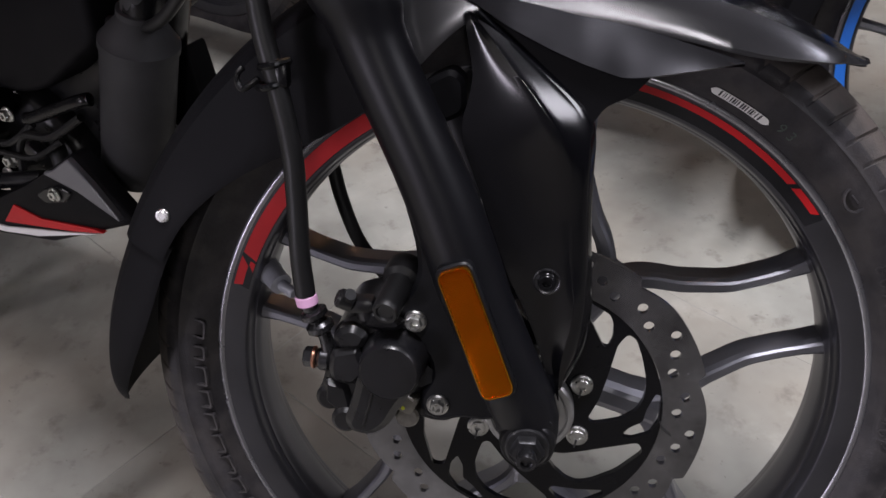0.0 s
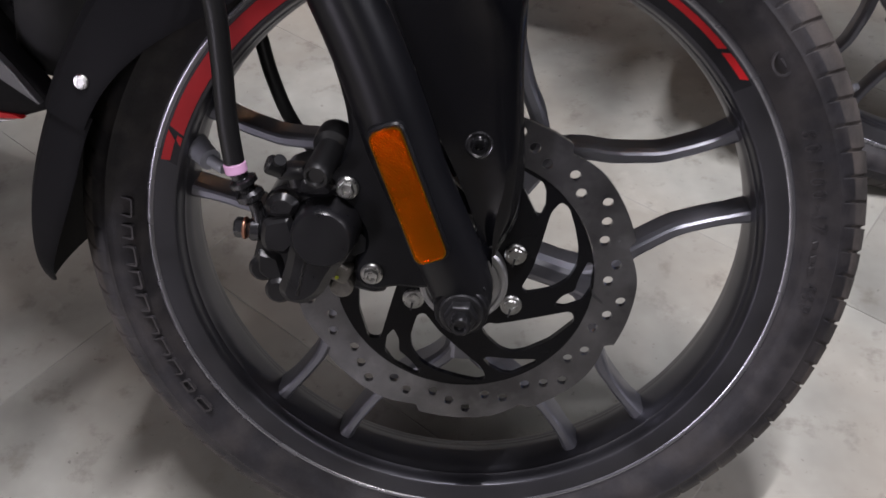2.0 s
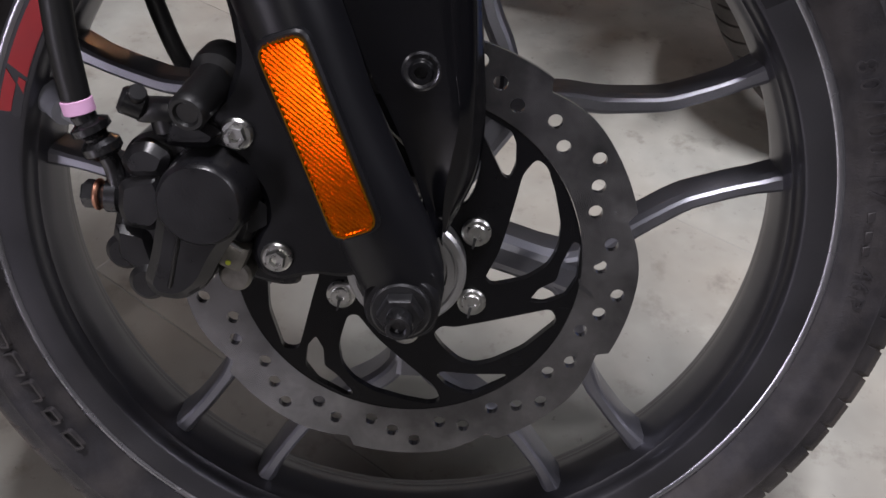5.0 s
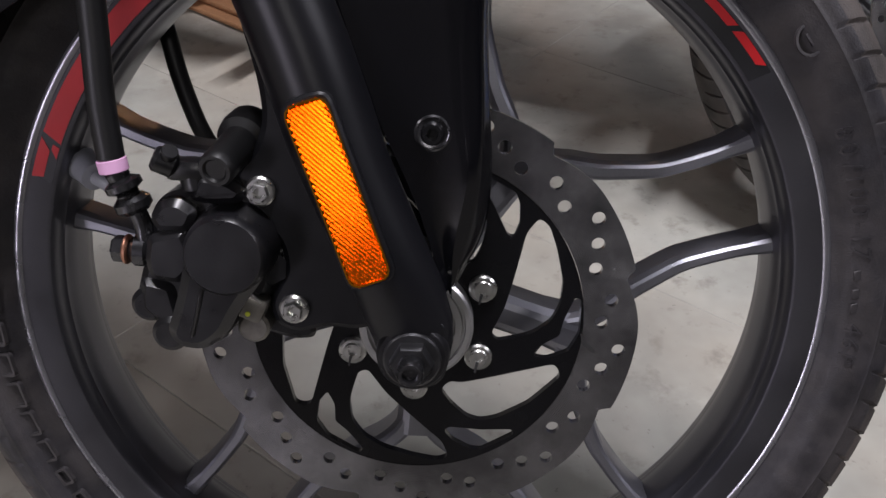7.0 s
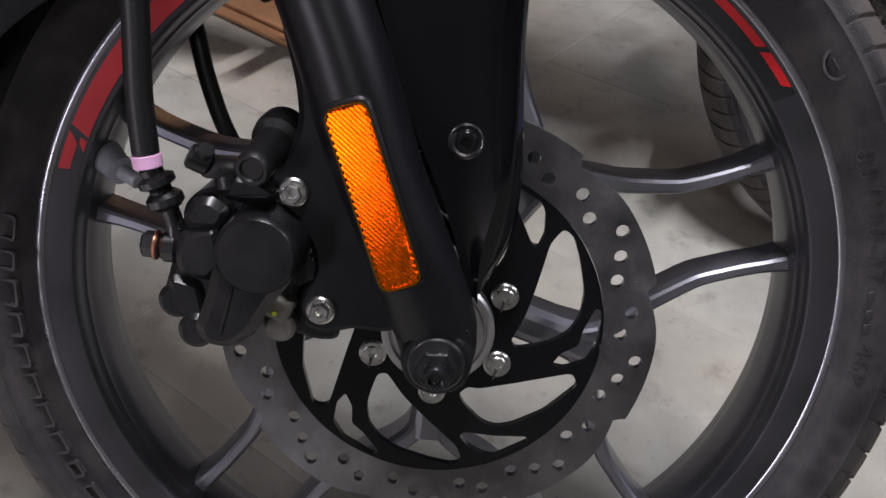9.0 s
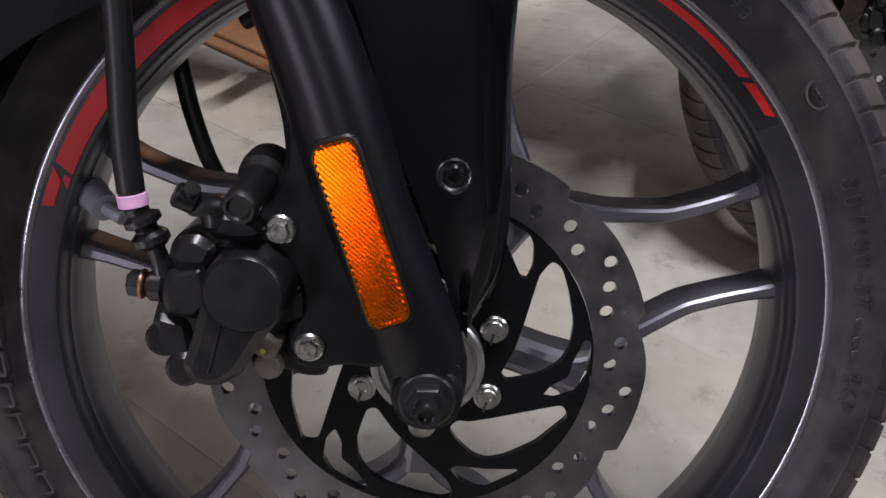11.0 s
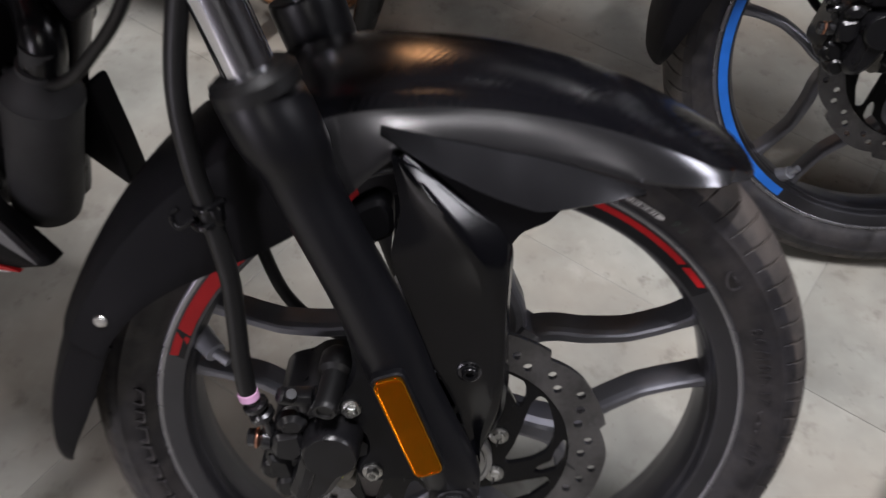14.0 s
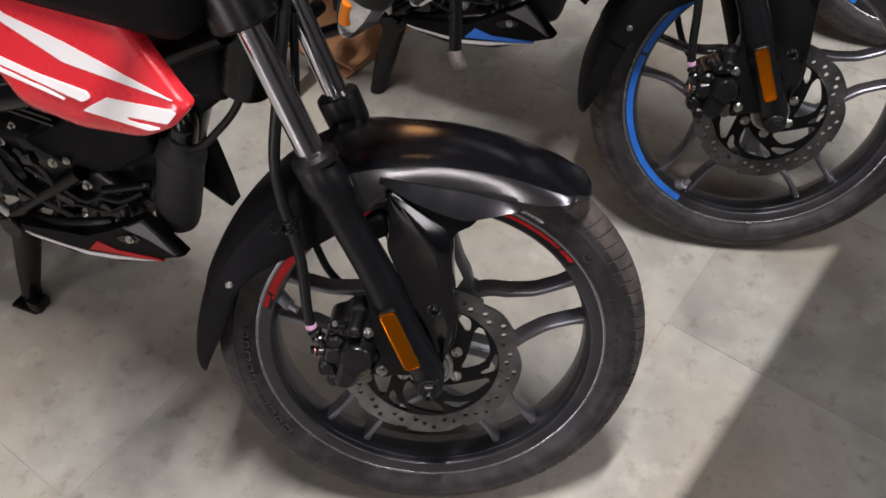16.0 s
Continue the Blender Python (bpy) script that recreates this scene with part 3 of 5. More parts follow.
    for k in range(5):
        part("spoke", SPOKES[k], SPOKE, bike)
    part("hub", HUB, ALLOY, bike, "bare alloy hub")
    part("valve", joined(rod((-0.197, -0.008, 0.0735), (-0.179, -0.026, 0.0665), [(0, 0.010), (0.4, 0.0095), (0.5, 0.0085), (1, 0.0080)], 24), cyl((-0.179, -0.026, 0.0665), (-0.168, -0.032, 0.0625), 0.0042)), VALVE, bike, "grey tyre valve with its cap").matrix_basis = Matrix.Rotation(radians(0 if marks else -76), 4, "Y")
    disc = part("brake_disc", DISC_MESH, DISC, bike, "brushed steel wave brake disc with drilled holes")
    part("disc_carrier", CARRIER_MESH, GLOSS, disc, "black disc carrier")
    for a in (27.8, -32.2, -92.2, -152.2, 147.8, 87.8):
        x, z = polar(0.0391, a)
        screw = bolt(disc, (x, -0.0610, z), 0.0050, 0.0040, 1.5, False, 0.45, name="disc_bolt", turn=a)
        if marks and a > -160 and a < 30 and a != -92.2:
            part("ink_stroke", plate(turned([(-0.0078, -0.0005), (-0.0020, -0.0007), (-0.0016, 0.0009), (-0.0078, 0.0004)], 76 + a), -0.0048, -0.0038), INK, screw, "black ink check mark")
    if marks:
        part("ink_stroke", joined(plate(turned([(0.0875, -0.002), (0.0885, -0.0025), (0.0905, -0.0085), (0.0893, -0.0085)], -3), -0.0613, -0.0608), plate(turned([(0.0890, -0.0050), (0.0955, -0.0100), (0.0968, -0.0128), (0.0898, -0.0085)], -3), -0.0613, -0.0608)), INK, disc, "black ink mark")


def build_wheel_meshes():
    hub = lathe([(-0.068, 0.0150), (-0.068, 0.0200), (-0.072, 0.0205), (-0.072, 0.0240), (-0.0695, 0.0244), (-0.0695, 0.0256), (-0.072, 0.0260), (-0.072, 0.0285), (-0.0705, 0.030), (-0.0605, 0.030), (-0.0590, 0.034), (-0.050, 0.036), (-0.035, 0.033), (-0.02, 0.029),
                 (0.02, 0.029), (0.035, 0.032), (0.05, 0.032), (0.052, 0.02)], 72)
    holes = []
    for p in range(9):
        for a, r in ((31.6, 0.1093), (24.9, 0.1033), (17.8, 0.0980), (7.0, 0.1034), (0.0, 0.0982)):
            cx, cz = polar(r, a + 40 * p)
            holes.append(ring_points(0.0036, 14, cx, cz))
    holes.append(ring_points(0.0888, 160))
    disc = finish("brake_disc", plate(disc_outline(), -0.0610, -0.0570, holes), DISC, 30)
    gaps = []
    for k in range(3):
        for g, r in ((TEARDROP, 0.006), (SMALL_GAP, 0.003), (BIG_GAP, 0.006), (LOW_GAP, 0.003)):
            gaps.append(rounded(turned(g, 120 * k), r * 0.6))
    gaps.append(ring_points(0.0270, 48))
    carrier = finish("disc_carrier", plate(ring_points(0.0885, 160), -0.0606, -0.0560, gaps), GLOSS, 30)
    lip = lathe([(-0.0290, 0.2301), (-0.0302, 0.2298), (-0.0311, 0.2290), (-0.0316, 0.2277), (-0.0315, 0.2263), (-0.0308, 0.2250), (-0.0296, 0.2239), (-0.0284, 0.2230)], 192)
    bmesh.ops.delete(lip, geom=[f for f in lip.faces if len(f.verts) > 4], context="FACES")
    return hub, disc, carrier, lip


TYRE = tyre_mesh()
RIM_MESH = finish("rim", rim_mesh(), RIM, 30)
SPOKES = [finish("spoke", spoke_mesh(52.9 + 72 * k), SPOKE, 18) for k in range(5)]
hub_bm, DISC_MESH, CARRIER_MESH, lip_bm = build_wheel_meshes()
HUB = finish("hub", hub_bm, ALLOY, 30)
LIP_MESH = finish("rim_lip", lip_bm, LIP, 30)

# ---------------------------------------------------------------- fork, brake, mudguard

RAKE = Vector((-0.3345, 0, 0.9424))


def fork_at(s, y):
    return (-0.0065 + RAKE[0] * s, y, RAKE[2] * s)


def lerp_table(t, table):
    for (a, *p), (b, *q) in zip(table, table[1:]):
        if t <= b:
            f = (t - a) / (b - a)
            f = max(0.0, f)
            return [u + (v - u) * f for u, v in zip(p, q)]
    return list(table[-1][1:])


# angle round the wheel: crown radius, crease radius, crease half width, edge radius, edge half width
GUARD = [(49.3, 0.3020, 0.3018, 0.0100, 0.3014, 0.0150), (49.7, 0.3010, 0.3008, 0.0270, 0.3003, 0.0340), (50.4, 0.3000, 0.2995, 0.0400, 0.2988, 0.0480), (51.5, 0.2988, 0.2972, 0.0525, 0.2952, 0.0610), (53.0, 0.2980, 0.2945, 0.0590, 0.2893, 0.0685), (55.0, 0.2974, 0.2918, 0.0635, 0.2842, 0.0733), (59.5, 0.2968, 0.2880, 0.0672, 0.2723, 0.0764), (64.0, 0.2964, 0.2860, 0.0690, 0.2625, 0.0784), (69.5, 0.2963, 0.2847, 0.0688, 0.2600, 0.0758), (75.0, 0.2964, 0.2831, 0.0690, 0.2568, 0.0750), (81.0, 0.2972, 0.2826, 0.0700, 0.2547, 0.0750), (88.7, 0.2987, 0.2837, 0.0720, 0.2562, 0.0765), (96.5, 0.3014, 0.2866, 0.0759, 0.2671, 0.0810), (102.5, 0.3030, 0.2910, 0.0799, 0.2512, 0.0860), (110.0, 0.3050, 0.2910, 0.0791, 0.2326, 0.0850), (120.0, 0.3045, 0.2895, 0.0780, 0.2259, 0.0849), (129.5, 0.3035, 0.2875, 0.0770, 0.2311, 0.0840), (137.5, 0.3022, 0.2862, 0.0758, 0.2426, 0.0839), (147.0, 0.3012, 0.2857, 0.0755, 0.2553, 0.0829), (154.5, 0.3012, 0.2862, 0.0752, 0.2604, 0.0820), (162.0, 0.3022, 0.2890, 0.0740, 0.2612, 0.0810), (168.0, 0.3036, 0.2930, 0.0728, 0.2642, 0.0798), (174.0, 0.3050, 0.2965, 0.0712, 0.2738, 0.0761), (178.0, 0.3055, 0.2972, 0.0692, 0.2819, 0.0715), (181.2, 0.3055, 0.2972, 0.0640, 0.2888, 0.0665), (183.6, 0.3055, 0.2990, 0.0520, 0.2945, 0.0540)]


# side panel: distance ahead of the axle, upper edge height and half width, lower edge height and half width
PANEL = [(-0.0475, 0.2772, 0.0860, 0.2753, 0.0910), (-0.0370, 0.2743, 0.0830, 0.2677, 0.0925), (-0.0180, 0.2689, 0.0800, 0.2553, 0.0940), (0.0058, 0.2635, 0.0775, 0.2433, 0.0950), (0.0228, 0.2590, 0.0762, 0.2361, 0.0960), (0.0437, 0.2550, 0.0755, 0.2290, 0.0965),
         (0.0495, 0.2537, 0.0755, 0.2285, 0.0960), (0.0618, 0.2506, 0.0756, 0.2293, 0.0935), (0.0818, 0.2447, 0.0750, 0.2316, 0.0900), (0.0990, 0.2397, 0.0774, 0.2339, 0.0865), (0.1113, 0.2360, 0.0798, 0.2357, 0.0838)]


def guard_rows(a0, a1, steps):
    rows = []
    for i in range(steps + 1):
        a = a0 + (a1 - a0) * i / steps
        span = 4.5 * min(1.0, (a - 49.3) / 4.5, max(0.0, 183.6 - a) / 9.0)
        near = [lerp_table(a + span * q / 4, GUARD) for q in range(-4, 5)]
        rc, rk, yk, re, ye = [sum(v) / 9 for v in zip(*near)]
        dy, dr = ye - yk, rk - re
        b = 0.0010
        half = [(ye * 0.995, re), (ye, re + dr * 0.12), (yk + dy * 0.75 + b * 0.7, re + dr * 0.3), (yk + dy * 0.5 + b, re + dr * 0.54), (yk + dy * 0.2 + b * 0.8, re + dr * 0.84), (yk, rk)]
        for k in range(1, 11):
            u = k / 10.5
            half.append((yk * (1 - u), rk + (rc - rk) * (1 - (1 - u) ** 2.1) ** (0.62 + 0.33 * min(1.0, max(0.0, (100 - a) / 25)))))
        far = 0.74 + 0.26 * min(1.0, max(0.0, (a - 95) / 15))
        sec = [(-y, r) for y, r in half] + [(y * far, r) for y, r in half[::-1]]
        rows.append([(polar(r, a)[0], y, polar(r, a)[1]) for y, r in sec])
    return rows


# from the apex down: height; x of edge, two creases, edge; y of the same four
STAY = [(0.2625, -0.0400, -0.0372, -0.0360, -0.0345, -0.0935, -0.0950, -0.0945, -0.0935), (0.2425, -0.0370, -0.0225, -0.0138, -0.0105, -0.0940, -0.0985, -0.0925, -0.0885),
        (0.2280, -0.0335, -0.0095, 0.0020, 0.0065, -0.0945, -0.1010, -0.0928, -0.0880), (0.2140, -0.0375, 0.0018, 0.0185, 0.0240, -0.0950, -0.1028, -0.0910, -0.0875),
        (0.2010, -0.0423, 0.0105, 0.0275, 0.0315, -0.0955, -0.1035, -0.0925, -0.0880), (0.1900, -0.0405, 0.0165, 0.0285, 0.0315, -0.0955, -0.1020, -0.0955, -0.0880),
        (0.1750, -0.0350, 0.0200, 0.0285, 0.0310, -0.0950, -0.0995, -0.0965, -0.0870), (0.1480, -0.0265, 0.0200, 0.0285, 0.0310, -0.0940, -0.0960, -0.0950, -0.0850),
        (0.1160, -0.0165, 0.0215, 0.0300, 0.0330, -0.0925, -0.0940, -0.0930, -0.0830), (0.0880, -0.0040, 0.0260, 0.0300, 0.0350, -0.0900, -0.0940, -0.0920, -0.0820),
        (0.0680, 0.0045, 0.0220, 0.0280, 0.0340, -0.0890, -0.0915, -0.0900, -0.0820), (0.0535, 0.0085, 0.0185, 0.0250, 0.0315, -0.0880, -0.0895, -0.0885, -0.0820),
        (0.0400, 0.0128, 0.0170, 0.0200, 0.0240, -0.0870, -0.0880, -0.0875, -0.0820), (0.0290, 0.0168, 0.0175, 0.0180, 0.0190, -0.0860, -0.0865, -0.0863, -0.0820)]


def stay_mesh():
    table = [(-r[0], *r[1:]) for r in STAY]
    n = 72
    line = [lerp_table(-0.2625 + (0.2625 - 0.029) * i / n, table) for i in range(n + 1)]
    for _ in range(10):
        line = [line[0]] + [[(p + 2 * a + q) / 4 for p, a, q in zip(u, v, w)] for u, v, w in zip(line, line[1:], line[2:])] + [line[-1]]
    rows = []
    for i, (xl, xa, xb, xr, yl, ya, yb, yr) in enumerate(line):
        z = 0.2625 - (0.2625 - 0.029) * i / n
        row = [(xl, yl + 0.012, z)]
        for k in range(10):
            f = 0.985 * k / 9
            row.append((xl + (xa - xl) * f, yl + (ya - yl) * f + 0.0010 * math.sin(math.pi * f), z))
        row.append((xa, ya + 0.0003, z))
        for k in range(5):
            f = 0.06 + 0.88 * k / 4
            row.append((xa + (xb - xa) * f, ya + (yb - ya) * f, z))
        row.append((xb, yb + 0.0003, z))
        for k in range(4):
            f = 0.12 + 0.88 * k / 3
            row.append((xb + (xr - xb) * f, yb + (yr - yb) * f, z))
        row.append((xr, yr + 0.012, z))
        rows.append(row)
    return grid_shell(rows, 0.002)


def reflector_cells():
    """Cube-corner prisms that fill the lens, three square faces to each cell."""
    bm = bmesh.new()
    w, h, R = 0.0184, 0.0846, 0.00112
    d = R * 0.7071
    step_x, step_z = R * math.sqrt(3), R * 1.5
    rows = int(h / step_z)
    for row in range(rows + 1):
        z = -h / 2 + (h - rows * step_z) / 2 + row * step_z
        inset = max(0.0, abs(z) - (h / 2 - 0.005))
        half = w / 2 - (0.005 - math.sqrt(max(0.0, 0.005 ** 2 - inset ** 2)))
        for k in range(-7, 8):
            x = (k + (0.5 if row % 2 else 0.0)) * step_x
            if abs(x) > half + R * 0.15:
                continue
            mid = bm.verts.new((x, 0, z))
            ring = [bm.verts.new((x + R * math.sin(radians(60 * q)), -d * (1 + q % 2), z + R * math.cos(radians(60 * q)))) for q in range(6)]
            for q in (0, 2, 4):
                bm.faces.new((mid, ring[q], ring[q + 1], ring[(q + 2) % 6]))
    return bm


def oval_loft(rows, n=40):
    """Leg of oval section; rows: height, centre x, half width, centre y, half depth."""
    bm = bmesh.new()
    rings = [[bm.verts.new((cx + hx * math.cos(2 * math.pi * k / n), cy + hy * math.sin(2 * math.pi * k / n), z)) for k in range(n)] for z, cx, hx, cy, hy in rows]
    for p, q in zip(rings, rings[1:]):
        for i in range(n):
            k = (i + 1) % n
            bm.faces.new((p[i], p[k], q[k], q[i]))
    bm.faces.new(rings[0])
    bm.faces.new(rings[-1])
    return bm


FORK_Y = 0.097
# lower right leg from the axle up: height, centre, half width, half depth
LEG = [(-0.016, 0.0015, 0.0110, 0.0100), (-0.008, 0.0010, 0.0165, 0.0120), (0.004, 0.0005, 0.0190, 0.0140), (0.017, -0.0030, 0.0220, 0.0165), (0.032, -0.0078, 0.0226, 0.0205), (0.050, -0.0152, 0.0226, 0.0225), (0.070, -0.0236, 0.0226, 0.0228),
       (0.098, -0.0351, 0.0226, 0.0228), (0.123, -0.0428, 0.0226, 0.0228), (0.148, -0.0512, 0.0226, 0.0226), (0.172, -0.0605, 0.0224, 0.0222), (0.195, -0.0705, 0.0220, 0.0215), (0.2133, -0.0788, 0.0217, 0.0208), (0.236, -0.0888, 0.0215, 0.0204), (0.250, -0.0945, 0.0215, 0.0204),
       (0.258, -0.0978, 0.0225, 0.0215), (0.266, -0.1008, 0.0255, 0.0245), (0.274, -0.1038, 0.0272, 0.0262), (0.296, -0.1117, 0.0275, 0.0265), (0.299, -0.1127, 0.0265, 0.0255), (0.305, -0.1148, 0.0260, 0.0250)]


def front_end(bike):
    # right leg with its flared top, the ear that carries the caliper and the lug that holds the axle
    leg = part("fork_leg", oval_loft([(z, cx, hx, -FORK_Y, hy) for z, cx, hx, hy in LEG], 48), FORK, bike, "satin black lower fork leg", 60)
    part("dust_seal", rod(fork_at(0.321, -FORK_Y), fork_at(0.334, -FORK_Y), [(0, 0.0258), (0.6, 0.0258), (1, 0.0215), (1, 0.0168)], 40), HOSE, leg)
    part("fork_tube", cyl(fork_at(0.315, -FORK_Y), fork_at(0.66, -FORK_Y), 0.0152, 40, 0.02), CHROME, bike, "chromed fork tube")
    lug = plate(rounded([(0.0065, 0.0400), (0.0160, 0.0198), (0.0195, 0.0022), (0.0145, -0.0170), (0.0025, -0.0215), (-0.0095, -0.0180), (-0.0160, -0.0050), (-0.0210, 0.0100), (-0.0300, 0.0300), (-0.0250, 0.0550), (-0.0050, 0.0600)], 0.009), -0.1075, -0.075, chamfer=0.006)
    part("axle_lug", lug, MATT, leg)
    for k in range(7):
        bar = block(0, 0, 0, 0.0014, 0.0010, 0.0026 + 0.0006 * (k % 2), 0.0003, 1)
        a = 118 - 11 * k
        bar.transform(pose(0.0005 + polar(0.0225, a)[0], -0.1078, polar(0.0225, a)[1] - 0.002, 0, a - 90, 0))
        part("raised_bar", bar, MATT, leg)
    part("axle_boss", lathe([(-0.1035, 0.0180), (-0.1090, 0.0172), (-0.1105, 0.0160), (-0.1110, 0.0115)], 40), CAST, leg)
    nut = joined(lathe([(-0.110, 0.0140), (-0.1128, 0.0140), (-0.1136, 0.0130)], 36), lathe([(-0.1128, 0.0108), (-0.1190, 0.0108), (-0.1206, 0.0096), (-0.1206, 0.0068)], 6))
    part("axle_nut", nut, NUT, bike, "black axle nut")
    part("axle", joined(lathe([(-0.118, 0.0064), (-0.1285, 0.0064), (-0.1302, 0.0054), (-0.1302, 0.0038), (-0.127, 0.0034)], 28), cyl((0, -0.118, 0), (0, 0.118, 0), 0.0062)), DARK_METAL, bike)
    # reflector
    tilt = -19.4
    pad = plate(rounded([(-0.0116, -0.0450), (0.0116, -0.0450), (0.0116, 0.0450), (-0.0116, 0.0450)], 0.0070), -0.0020, 0.012, chamfer=0.0012)
    refl = part("reflector_frame", pad, MATT, leg)
    refl.matrix_basis = pose(-0.0314, -0.1230, 0.0838, 0, tilt, 0)
    lens = part("reflector", joined(plate(rounded([(-0.0099, -0.0428), (0.0099, -0.0428), (0.0099, 0.0428), (-0.0099, 0.0428)], 0.006), -0.0034, -0.0004, [rounded([(-0.0092, -0.0421), (0.0092, -0.0421), (0.0092, 0.0421), (-0.0092, 0.0421)], 0.0054)]),
                                   plate(rounded([(-0.0097, -0.0426), (0.0097, -0.0426), (0.0097, 0.0426), (-0.0097, 0.0426)], 0.006), -0.0008, 0.0)), AMBER, bike, "amber plastic reflector with honeycomb cells")
    lens.matrix_basis = pose(-0.0314, -0.1240, 0.0838, 0, tilt, 0)
    cells = tagged(part("honeycomb_lens", reflector_cells(), AMBER, lens, sharp=5), kind="stuff")
    cells.matrix_basis = pose(0, -0.0016, 0)
    # left leg
    part("fork_leg", rod(fork_at(-0.018, FORK_Y), fork_at(0.324, FORK_Y),
         [(0, 0.016), (0.02, 0.0225), (0.09, 0.0245), (0.36, 0.0215), (0.60, 0.0200), (0.78, 0.0205), (0.78, 0.0225), (0.84, 0.0245), (0.89, 0.0275), (0.98, 0.0282), (0.995, 0.0275), (1.0, 0.0255), (1.0, 0.018)], 40), FORK, bike, "satin black lower fork leg")
    part("fork_tube", cyl(fork_at(0.315, FORK_Y), fork_at(0.66, FORK_Y), 0.0152, 40, 0.02), CHROME, bike, "chromed fork tube")
    for s, r in ((0.518, 0.036), (0.64, 0.026)):
        a = fork_at(s, 0)
        part("fork_yoke", joined(cyl(fork_at(s - 0.036, -FORK_Y), fork_at(s + 0.036, -FORK_Y), r), cyl(fork_at(s - 0.030, FORK_Y), fork_at(s + 0.030, FORK_Y), r),
                                 block(a[0] - 0.02, 0.0, a[2], 0.05, 0.17, 0.032, 0.006)), CAST, bike, "black cast fork yoke")
    # caliper ear on the leg, caliper
    ear = rounded([(-0.078, 0.158), (-0.0735, 0.1420), (-0.0702, 0.1273), (-0.0688, 0.1120), (-0.0730, 0.0985), (-0.0822, 0.0900), (-0.0850, 0.0785), (-0.0800, 0.0675), (-0.0690, 0.0610), (-0.0625, 0.0510), (-0.0615, 0.0390), (-0.0665, 0.0315), (-0.0705, 0.0220), (-0.0665, 0.0105), (-0.0560, 0.0070),
                   (-0.0420, 0.0110), (-0.0260, 0.0090), (-0.0120, 0.0150), (-0.0100, 0.0500), (-0.0400, 0.1250), (-0.0560, 0.1600)], 0.006)
    part("caliper_ear", plate(ear, -0.1005, -0.084, [[(-0.0665, 0.0470), (-0.0635, 0.0440), (-0.0640, 0.0375), (-0.0685, 0.0350), (-0.0720, 0.0375), (-0.0725, 0.0425), (-0.0700, 0.0465)]], chamfer=0.003), MATT, leg, "matt black caliper mount")
    arm = rounded([(-0.085, 0.060), (-0.072, 0.072), (-0.076, 0.056), (-0.0700, 0.030), (-0.052, 0.010), (-0.050, -0.003), (-0.062, -0.004), (-0.078, 0.001), (-0.090, 0.012)], 0.006)
    part("caliper_bracket", plate(arm, -0.0830, -0.070, chamfer=0.0025), CAST, bike, "black caliper bracket")
    body = rounded([(-0.1346, 0.0251), (-0.1305, 0.0395), (-0.1250, 0.0560), (-0.1232, 0.0690), (-0.1180, 0.0751), (-0.1126, 0.0775), (-0.1030, 0.0800), (-0.0925, 0.0880), (-0.0780, 0.0880), (-0.0715, 0.0765), (-0.0688, 0.0630), (-0.0650, 0.0420), (-0.0677, 0.0293), (-0.0780, 0.0165), (-0.0890, 0.0080), (-0.1020, 0.0030), (-0.1170, 0.0020), (-0.1240, 0.0060), (-0.1250, 0.0130), (-0.1325, 0.0185)], 0.005)
    cal = part("brake_caliper", plate(body, -0.1010, -0.036, chamfer=0.004), CAST, bike, "black cast two-piston brake caliper")
    ridge = block(0, 0, 0, 0.0020, 0.004, 0.044, 0.0009, 1)
    ridge.transform(pose(-0.0968, -0.1190, 0.034, 0, 15, 0))
    part("piston_housing", joined(rod((-0.0845, -0.085, 0.0532), (-0.0847, -0.1230, 0.0532), [(0, 0.0215), (0.42, 0.0212), (0.52, 0.0200), (0.86, 0.0194), (0.95, 0.0188), (1, 0.0172), (1, 0.004)], 56),
                                  rod((-0.0995, -0.085, 0.0185), (-0.0995, -0.1180, 0.0185), [(0, 0.0150), (0.7, 0.0142), (0.92, 0.0120), (1, 0.009)], 40),
                                  plate(rounded([(-0.1045, 0.0500), (-0.0665, 0.0500), (-0.0690, 0.0400), (-0.0790, 0.0270), (-0.0870, 0.0120), (-0.0985, 0.0040), (-0.1110, 0.0060), (-0.1155, 0.0140), (-0.1100, 0.0280)], 0.007, 6), -0.1195, -0.085, chamfer=0.005), ridge), CAST, cal, "smooth black piston housing")
    for outline, y in (([(-0.1265, 0.0450), (-0.1240, 0.0580), (-0.1060, 0.0620), (-0.1010, 0.0440), (-0.1100, 0.0340), (-0.1240, 0.0360)], -0.1085), ([(-0.1225, 0.0665), (-0.1175, 0.0745), (-0.1085, 0.0765), (-0.0990, 0.0700), (-0.1040, 0.0600), (-0.1190, 0.0600)], -0.1085),
                       ([(-0.1320, 0.0190), (-0.1310, 0.0360), (-0.1150, 0.0330), (-0.1110, 0.0130), (-0.1230, 0.0120)], -0.1045), ([(-0.1040, 0.0750), (-0.0990, 0.0880), (-0.0850, 0.0860), (-0.0760, 0.0800), (-0.0800, 0.0735), (-0.0950, 0.0730)], -0.1075)):
        part("cast_rib", plate(rounded(outline, 0.004), y, -0.088, chamfer=0.0035), CAST, cal)
    part("slide_pin", rod((-0.0785, -0.074, 0.1040), (-0.0862, -0.1215, 0.0925), [(0, 0.0100), (0.08, 0.0128), (0.24, 0.0130), (0.34, 0.0122), (0.40, 0.0088), (0.9, 0.0083), (0.96, 0.0083), (1, 0.0072), (1, 0.0056), (0.97, 0.0046)], 32), HOSE, cal, "rubber-booted slide pin")
